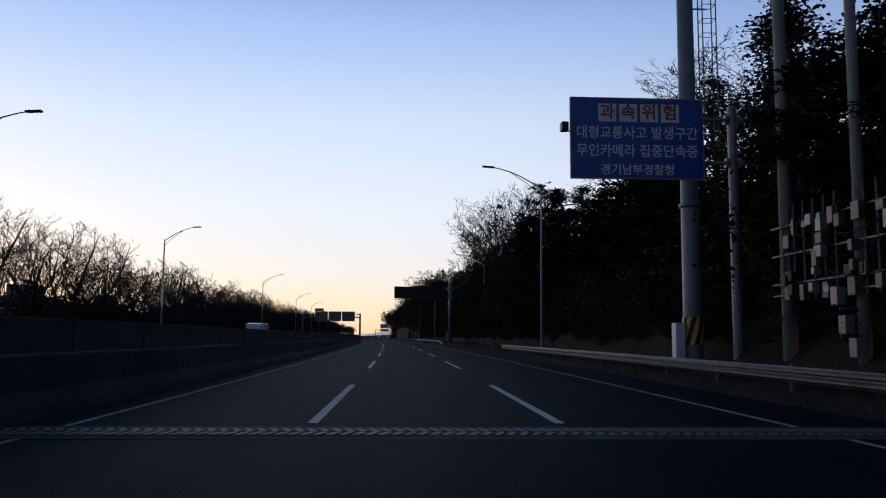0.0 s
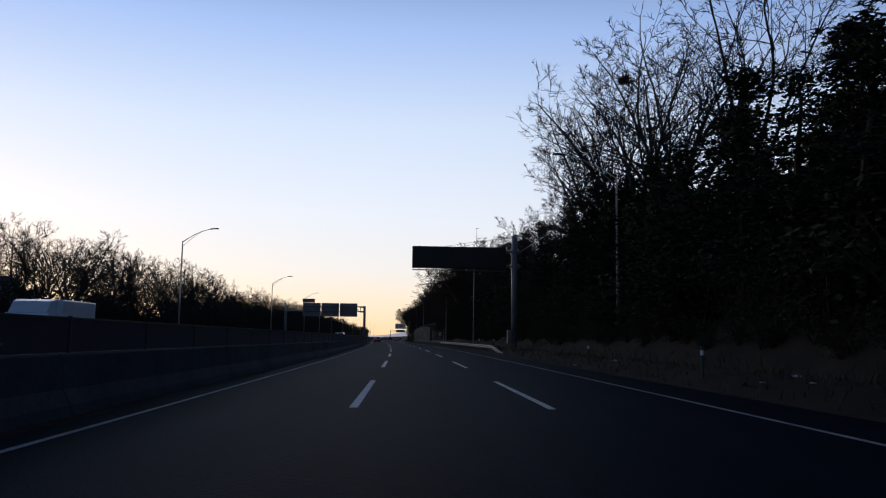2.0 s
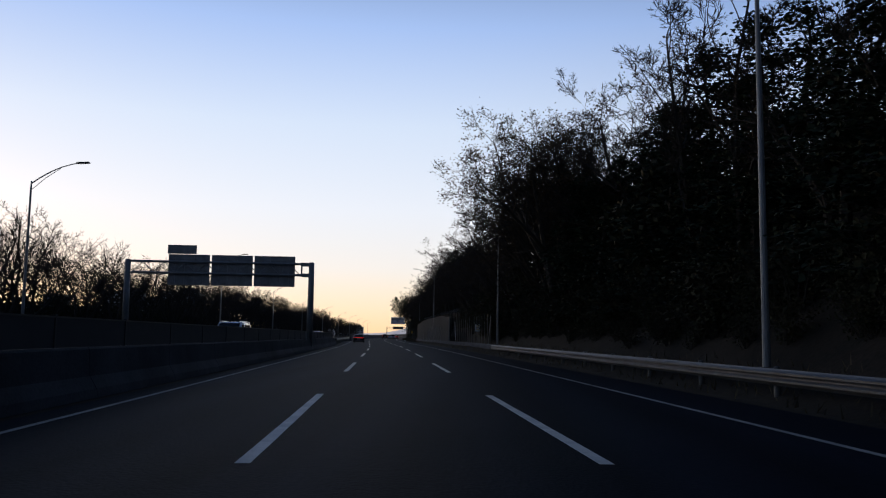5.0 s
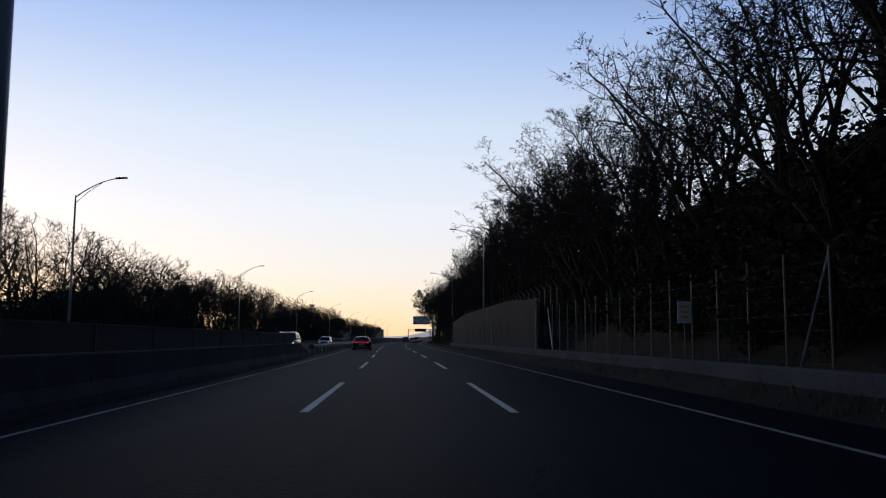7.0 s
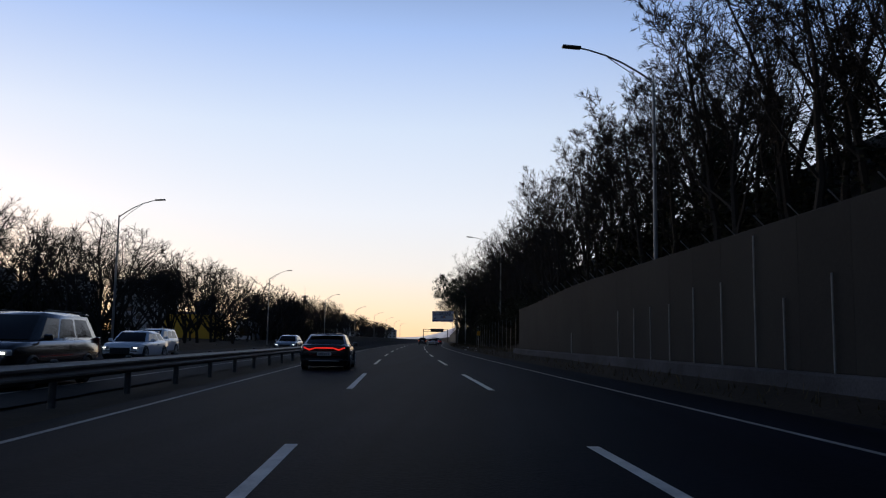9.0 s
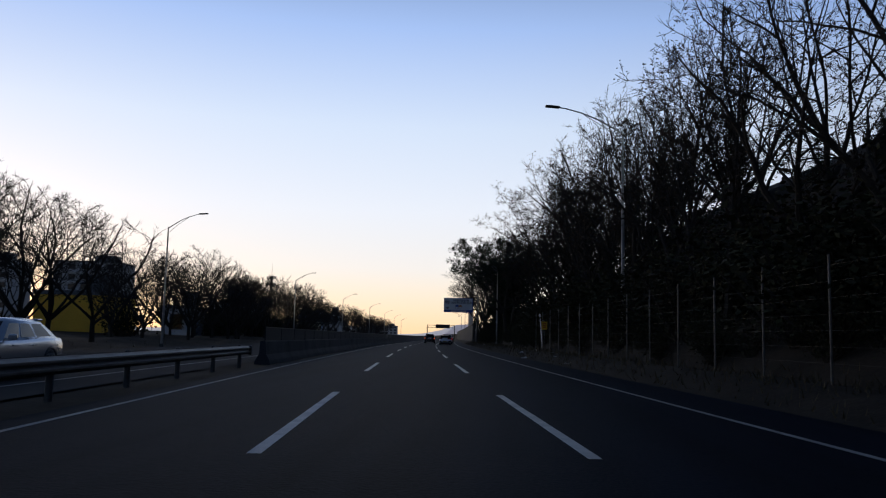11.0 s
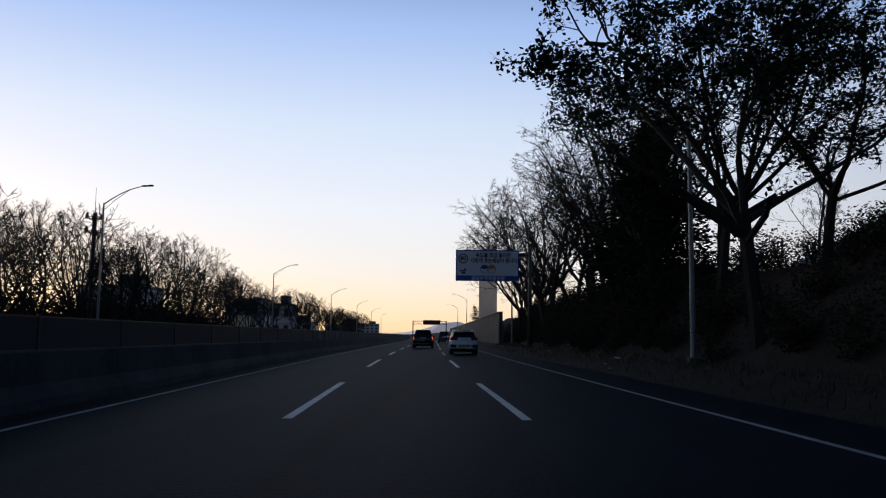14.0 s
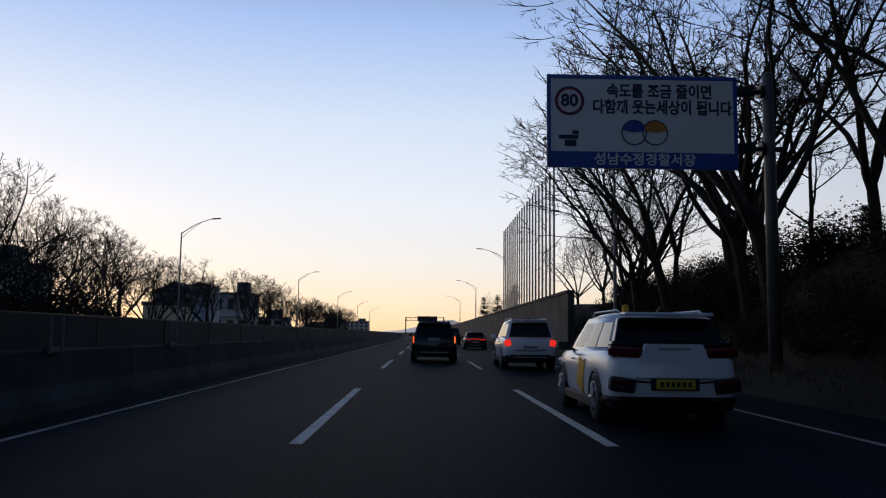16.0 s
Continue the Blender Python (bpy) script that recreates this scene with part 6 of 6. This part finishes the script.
            block(bm, Vector((sd * hw * 0.79, ye + 0.03, ground + 0.37)), (0.36, 0.16, 0.2), Matrix.Rotation(-sd * 0.12, 4, "Y"), 0.05)
            part("bumper_pod", bm, TRIM, car)
            bm = bmesh.new()
            block(bm, Vector((sd * hw * 0.79, ye - 0.05, ground + 0.41)), (0.26, 0.05, 0.07), bevel=0.015)
            part("reflector", bm, LENS_RED, car)
        bm = bmesh.new()
        loft(bm, [[Vector((x * k, y, z)) for x, z in ((-0.52, deck - 0.16), (0.52, deck - 0.16), (0.4, deck + 0.1), (-0.4, deck + 0.1))] for y, k in ((y0 + 0.16, 1.0), (y0 + 0.01, 1.0), (y0 - 0.005, 0.97))])
        part("hatch_lip", bm, paint, car)
        bm = bmesh.new()
        for k in range(9):
            block(bm, Vector((-0.2 + 0.05 * k, y0 - 0.012, deck + 0.035)), (0.035, 0.01, 0.03))
        part("badge", bm, GALVANISED, car)
        bm = bmesh.new()
        block(bm, Vector((0, y0 - 0.02, deck - 0.36)), (W * 0.6, 0.03, 0.016), bevel=0.005)
        part("chrome_strip", bm, GALVANISED, car)
        bm = bmesh.new()
        block(bm, Vector((0, ye - 0.004, ground + 0.38)), (0.66, 0.05, 0.17), bevel=0.02)
        part("plate_recess", bm, TRIM, car)
    if tail_kind != "taxi":
        bm = bmesh.new()
        block(bm, Vector((0, ye - 0.02, ground + trim * 0.55)), (W * 0.62, 0.05, 0.035), bevel=0.012)
        part("bumper_strip", bm, GALVANISED, car, "bright strip along the bumper")
    # plate, seams, wiper
    pz = ground + 0.38 if tail_kind != "suv" else deck - 0.3
    if tail_kind == "bar":
        pz = lz - 0.2
    if tail_kind == "tall":
        pz = deck - 0.12
    bm = bmesh.new()
    block(bm, Vector((0, ye - 0.035, pz)), (0.53, 0.03, 0.13), bevel=0.008)
    pl = part("number_plate", bm, plate, car, "number plate")
    for k in range(6):
        bm = bmesh.new()
        block(bm, Vector((-0.19 + k * 0.075, ye - 0.052, pz)), (0.04, 0.006, 0.07))
        part("bar", bm, TRIM, pl)
    bm = bmesh.new()
    tube(bm, [(-hw * 0.62, ye - 0.006, deck - 0.4), (0, ye - 0.012, deck - 0.44), (hw * 0.62, ye - 0.006, deck - 0.4)], 0.012, 4)
    part("hatch_seam", bm, TRIM, body)
    bm = bmesh.new()
    block(bm, Vector((0, ry - 0.08, rt - 0.01)), (wt * 1.9, 0.3, 0.05), bevel=0.02)
    part("roof_spoiler", bm, paint, car)
    bm = bmesh.new()
    block(bm, Vector((0, ry - 0.2, rt - 0.03)), (0.34, 0.04, 0.025), bevel=0.008)
    part("brake_light", bm, LENS_RED, car)
    bm = bmesh.new()
    tube(bm, [(0, ry + 0.3, rt + 0.03), (0, ry + 0.18, rt + 0.12)], [0.03, 0.01], 5)
    part("roof_aerial", bm, TRIM, car)
    # front lamps and grille
    for sd in (-1, 1):
        bm = bmesh.new()
        block(bm, Vector((sd * hw * 0.72, y1 - 0.12, nose - 0.2)), (0.38, 0.24, 0.13), Matrix.Rotation(-sd * 0.35, 4, "Z"), 0.04)
        part("headlamp", bm, LAMP_CLEAR, car)
        if front_lit:
            bm = bmesh.new()
            block(bm, Vector((sd * hw * 0.70, y1 + 0.0, nose - 0.2)), (0.24, 0.05, 0.05), Matrix.Rotation(sd * 0.15, 4, "Y"), 0.015)
            part("lit_lamp", bm, front_lit, car)
    bm = bmesh.new()
    block(bm, Vector((0, y1 - 0.03, nose - 0.33)), (W * 0.5, 0.08, 0.26), bevel=0.03)
    part("grille", bm, TRIM, car)
    if roof_rails:
        for sd in (-1, 1):
            bm = bmesh.new()
            tube(bm, [(sd * wt * 0.9, ry + 0.15, rt), (sd * wt * 0.92, ry + 0.3, rt + 0.05), (sd * wt * 0.9, fy - 0.3, rt + 0.05), (sd * wt * 0.88, fy - 0.1, rt + 0.01)], 0.017, 5)
            part("roof_rail", bm, GALVANISED if paint != PAINT_BLACK else TRIM, car)
    if roof_light:
        bm = bmesh.new()
        block(bm, Vector((-0.05, 0.25, rt + 0.13)), (0.11, 0.09, 0.14), bevel=0.03)
        part("roof_sign", bm, SIGN_YELLOW, car, "small yellow roof sign")
        bm = bmesh.new()
        tube(bm, [(-0.05, 0.25, rt + 0.02), (-0.05, 0.25, rt + 0.07)], 0.03, 6)
        part("roof_sign_foot", bm, TRIM, car)
    if stripe:
        for sd in (-1, 1):
            bm = bmesh.new()
            x = sd * (hw - 0.006)
            block(bm, Vector((x, -0.36, ground + 0.40)), (0.024, 0.26, 0.5), Matrix.Rotation(0.3, 4, "X"), 0.005)
            block(bm, Vector((x, -0.16, ground + 0.46)), (0.024, 0.2, 0.42), Matrix.Rotation(0.3, 4, "X"), 0.005)
            block(bm, Vector((x, -0.02, ground + 0.36)), (0.024, 0.09, 0.2), Matrix.Rotation(0.3, 4, "X"), 0.005)
            block(bm, Vector((x, -0.27, ground + 0.24)), (0.024, 0.4, 0.07), None, 0.005)
            part("door_emblem", bm, stripe, body, "yellow emblem on the door")
    return car


# the same way, as they stand near the end of the drive
vehicle("crossover", stand(493.4, 3.05, 0.012), "white taxi crossover with dark glass and a yellow number plate", PAINT_WHITE, 4.36, 1.81, 1.56, 0.98, 0.95, 0.42, 1.75, tail_kind="taxi", plate=TAXI_PLATE, roof_rails=True, roof_light=True, stripe=SIGN_YELLOW, deck=1.02, trim=0.26)
vehicle("suv", stand(511.4, 3.45, 0.012), "white sport utility car with lit red tail lamps", PAINT_WHITE, 4.7, 1.88, 1.78, 1.1, 1.08, 0.35, 1.7, tail_kind="suv", rear_lit=TAIL, roof_rails=True, ground=0.26, wheel=0.37)
vehicle("suv", stand(518.0, 0.15, 0.012), "large black sport utility car with amber tail lamps", PAINT_BLACK, 4.98, 1.97, 1.76, 1.1, 1.1, 0.42, 1.75, tail_kind="tall", rear_lit=TAIL_AMBER, roof_rails=True, ground=0.25, wheel=0.38)
vehicle("sedan", stand(343.5, -3.45, 0.012), "dark fastback sedan with a red light bar across the tail", PAINT_CHARCOAL, 4.95, 1.88, 1.42, 0.92, 0.86, 1.15, 2.05, tail_kind="bar", rear_lit=TAIL, ground=0.17, notch=0.28, deck=0.98)
vehicle("sedan", stand(550, 3.9, 0.012), "dark maroon sedan with lit tail lamps", PAINT_MAROON, 4.7, 1.84, 1.45, 0.93, 0.88, 1.05, 2.0, tail_kind="bar", rear_lit=TAIL, ground=0.17, notch=0.4, deck=0.98)
vehicle("van", stand(578, 2.9, 0.012), "dark van further along the lane", PAINT_CHARCOAL, 5.1, 1.95, 1.95, 1.15, 1.1, 0.3, 1.3, tail_kind="tall", rear_lit=LENS_RED, ground=0.2)
# the opposite way
vehicle("van", stand(329.2, -9.6, 0.012, 180), "dark people carrier with lit headlamps coming the other way", PAINT_BLACK, 5.15, 2.0, 1.76, 1.08, 1.02, 0.45, 2.1, tail_kind="tall", front_lit=HEAD, roof_rails=True, ground=0.2, group="oncoming cars")
vehicle("sedan", stand(350, -13.4, 0.012, 180), "white sedan with lit headlamps coming the other way", PAINT_WHITE, 4.8, 1.85, 1.46, 0.93, 0.86, 1.1, 2.0, tail_kind="bar", front_lit=HEAD, ground=0.17, notch=0.3, deck=0.98, group="oncoming cars")
vehicle("suv", stand(361, -15.8, 0.012, 180), "white sport utility car coming the other way", PAINT_WHITE, 4.6, 1.85, 1.68, 1.05, 1.02, 0.4, 1.7, tail_kind="suv", front_lit=HEAD, group="oncoming cars")
vehicle("sedan", stand(381, -10.4, 0.012, 180), "silver sedan with lit headlamps coming the other way", PAINT_SILVER, 4.8, 1.85, 1.46, 0.93, 0.86, 1.1, 2.0, tail_kind="bar", front_lit=HEAD, ground=0.17, notch=0.3, deck=0.98, group="oncoming cars")
vehicle("van", stand(255.5, -10.2, 0.012, 180), "pale silver van with roof rails coming the other way", PAINT_SILVER, 5.1, 1.95, 1.98, 1.15, 1.1, 0.35, 1.4, tail_kind="tall", roof_rails=True, group="oncoming cars")
vehicle("suv", stand(118, -13.2, 0.012, 180), "white sport utility car with lit headlamps coming the other way", PAINT_WHITE, 4.7, 1.88, 1.78, 1.1, 1.08, 0.35, 1.7, tail_kind="suv", front_lit=HEAD, group="oncoming cars")

# box truck
m = stand(150, -15.8, 0.012, 180)
truck = thing("box_truck", m, "small white box truck with lit headlamps coming the other way", "truck", "oncoming cars")
bm = bmesh.new()
block(bm, Vector((0, -0.9, 1.72)), (1.95, 3.6, 1.75), bevel=0.04)
part("cargo_box", bm, PAINT_WHITE, truck)
bm = bmesh.new()
prof = [(0.95, 0.5), (2.45, 0.5), (2.55, 0.9), (2.42, 1.25), (2.05, 1.95), (1.9, 2.02), (0.95, 2.02)]
loft(bm, [[Vector((x, y, z)) for y, z in prof] for x in (-0.86, -0.8, 0.8, 0.86)])
part("cab", bm, PAINT_WHITE, truck)
bm = bmesh.new()
loft(bm, [[Vector((x, y, z)) for y, z in ((0.9, 2.02), (1.9, 2.03), (1.5, 2.5), (0.9, 2.6))] for x in (-0.75, -0.7, 0.7, 0.75)])
part("wind_deflector", bm, PAINT_WHITE, truck)
bm = bmesh.new()
sheet(bm, ((0.72, 2.46, 1.3), (-0.72, 2.46, 1.3), (-0.68, 2.12, 1.88), (0.68, 2.12, 1.88)), 0.02)
part("windscreen", bm, CAR_GLASS, truck)
for sd in (-1, 1):
    bm = bmesh.new()
    block(bm, Vector((sd * 0.66, 2.53, 0.78)), (0.26, 0.08, 0.14), bevel=0.03)
    part("headlamp", bm, HEAD, truck)
    bm = bmesh.new()
    block(bm, Vector((sd * 1.03, 2.3, 1.6)), (0.16, 0.1, 0.34), bevel=0.03)
    part("mirror", bm, TRIM, truck)
    for y in (-1.7, 1.65):
        bm = bmesh.new()
        tube(bm, [(sd * 0.62, y, 0.33), (sd * 0.86, y, 0.33)], 0.33, 18)
        part("wheel", bm, TYRE, truck)
bm = bmesh.new()
block(bm, Vector((0, -0.1, 0.62)), (0.8, 4.9, 0.22), bevel=0.03)
part("chassis", bm, TRIM, truck)


# ---- verge: withered grass, marker posts, litter ----
rv = random.Random(77)
gv, gf = [], []
for i in range(15000):
    s = rv.uniform(60, 530)
    right_side = rv.random() < 0.93
    o = rv.uniform(7.0, 9.6) if right_side else rv.uniform(-24, -20.6)
    if 262 < s < 372 and 7.8 < o < 8.45:
        continue
    p = on(s, o, ground_z(s, o) - 0.03)
    h, a = rv.uniform(0.08, 0.34), rv.uniform(0, 6.28)
    w2 = Vector((math.cos(a), math.sin(a), 0)) * 0.022
    tip = p + Vector((rv.gauss(0, 0.09), rv.gauss(0, 0.09), h))
    k = len(gv)
    gv += [p - w2, p + w2, tip]
    gf.append((k, k + 1, k + 2))
me = bpy.data.meshes.new("withered_grass")
me.from_pydata([tuple(v) for v in gv], [], gf)
me.materials.append(GRASS)
tagged(new("withered_grass", me), "thin withered grass along the verge", "grass", kind="stuff")

for s, o in ((124.5, 7.5), (138.0, 7.6), (152.5, 7.6), (196, 8.4), (210, 8.4)):
    mk = thing("marker_post", stand(s, o, ground_z(s, o)), "slim pale marker post on the verge", "post", "marker posts")
    bm = bmesh.new()
    tube(bm, [(0, 0, -0.2), (0, 0, 0.86), (0, 0, 0.9)], [0.045, 0.045, 0.03], 8)
    part("shaft", bm, CONCRETE, mk)
    bm = bmesh.new()
    tube(bm, [(0, 0, 0.66), (0, 0, 0.8)], 0.049, 8)
    part("reflector", bm, SIGN_WHITE, mk)

for i in range(22):
    s = rv.choice((132.8, 136, 141, 147, 151, 158, 163, 399, 408, 412, 421, 470, 486)) + rv.uniform(-2.5, 2.5)
    o = rv.uniform(6.9, 8.6)
    bm = bmesh.new()
    n = 5
    sc = rv.uniform(0.06, 0.16)
    grid = [[bm.verts.new((sc * (x / n - 0.5) * 2, sc * (y / n - 0.5) * 1.4, abs(rv.gauss(0, 0.35)) * sc)) for x in range(n + 1)] for y in range(n + 1)]
    for y in range(n):
        for x in range(n):
            bm.faces.new((grid[y][x], grid[y][x + 1], grid[y + 1][x + 1], grid[y + 1][x]))
    ob = part("litter", bm, rv.choice((SIGN_WHITE, PAINT, CONCRETE)))
    ob.matrix_basis = stand(s, o, ground_z(s, o) + 0.03, rv.uniform(0, 360))
    tagged(ob, "crumpled pale scrap of litter on the verge", "litter", "litter on the verge")
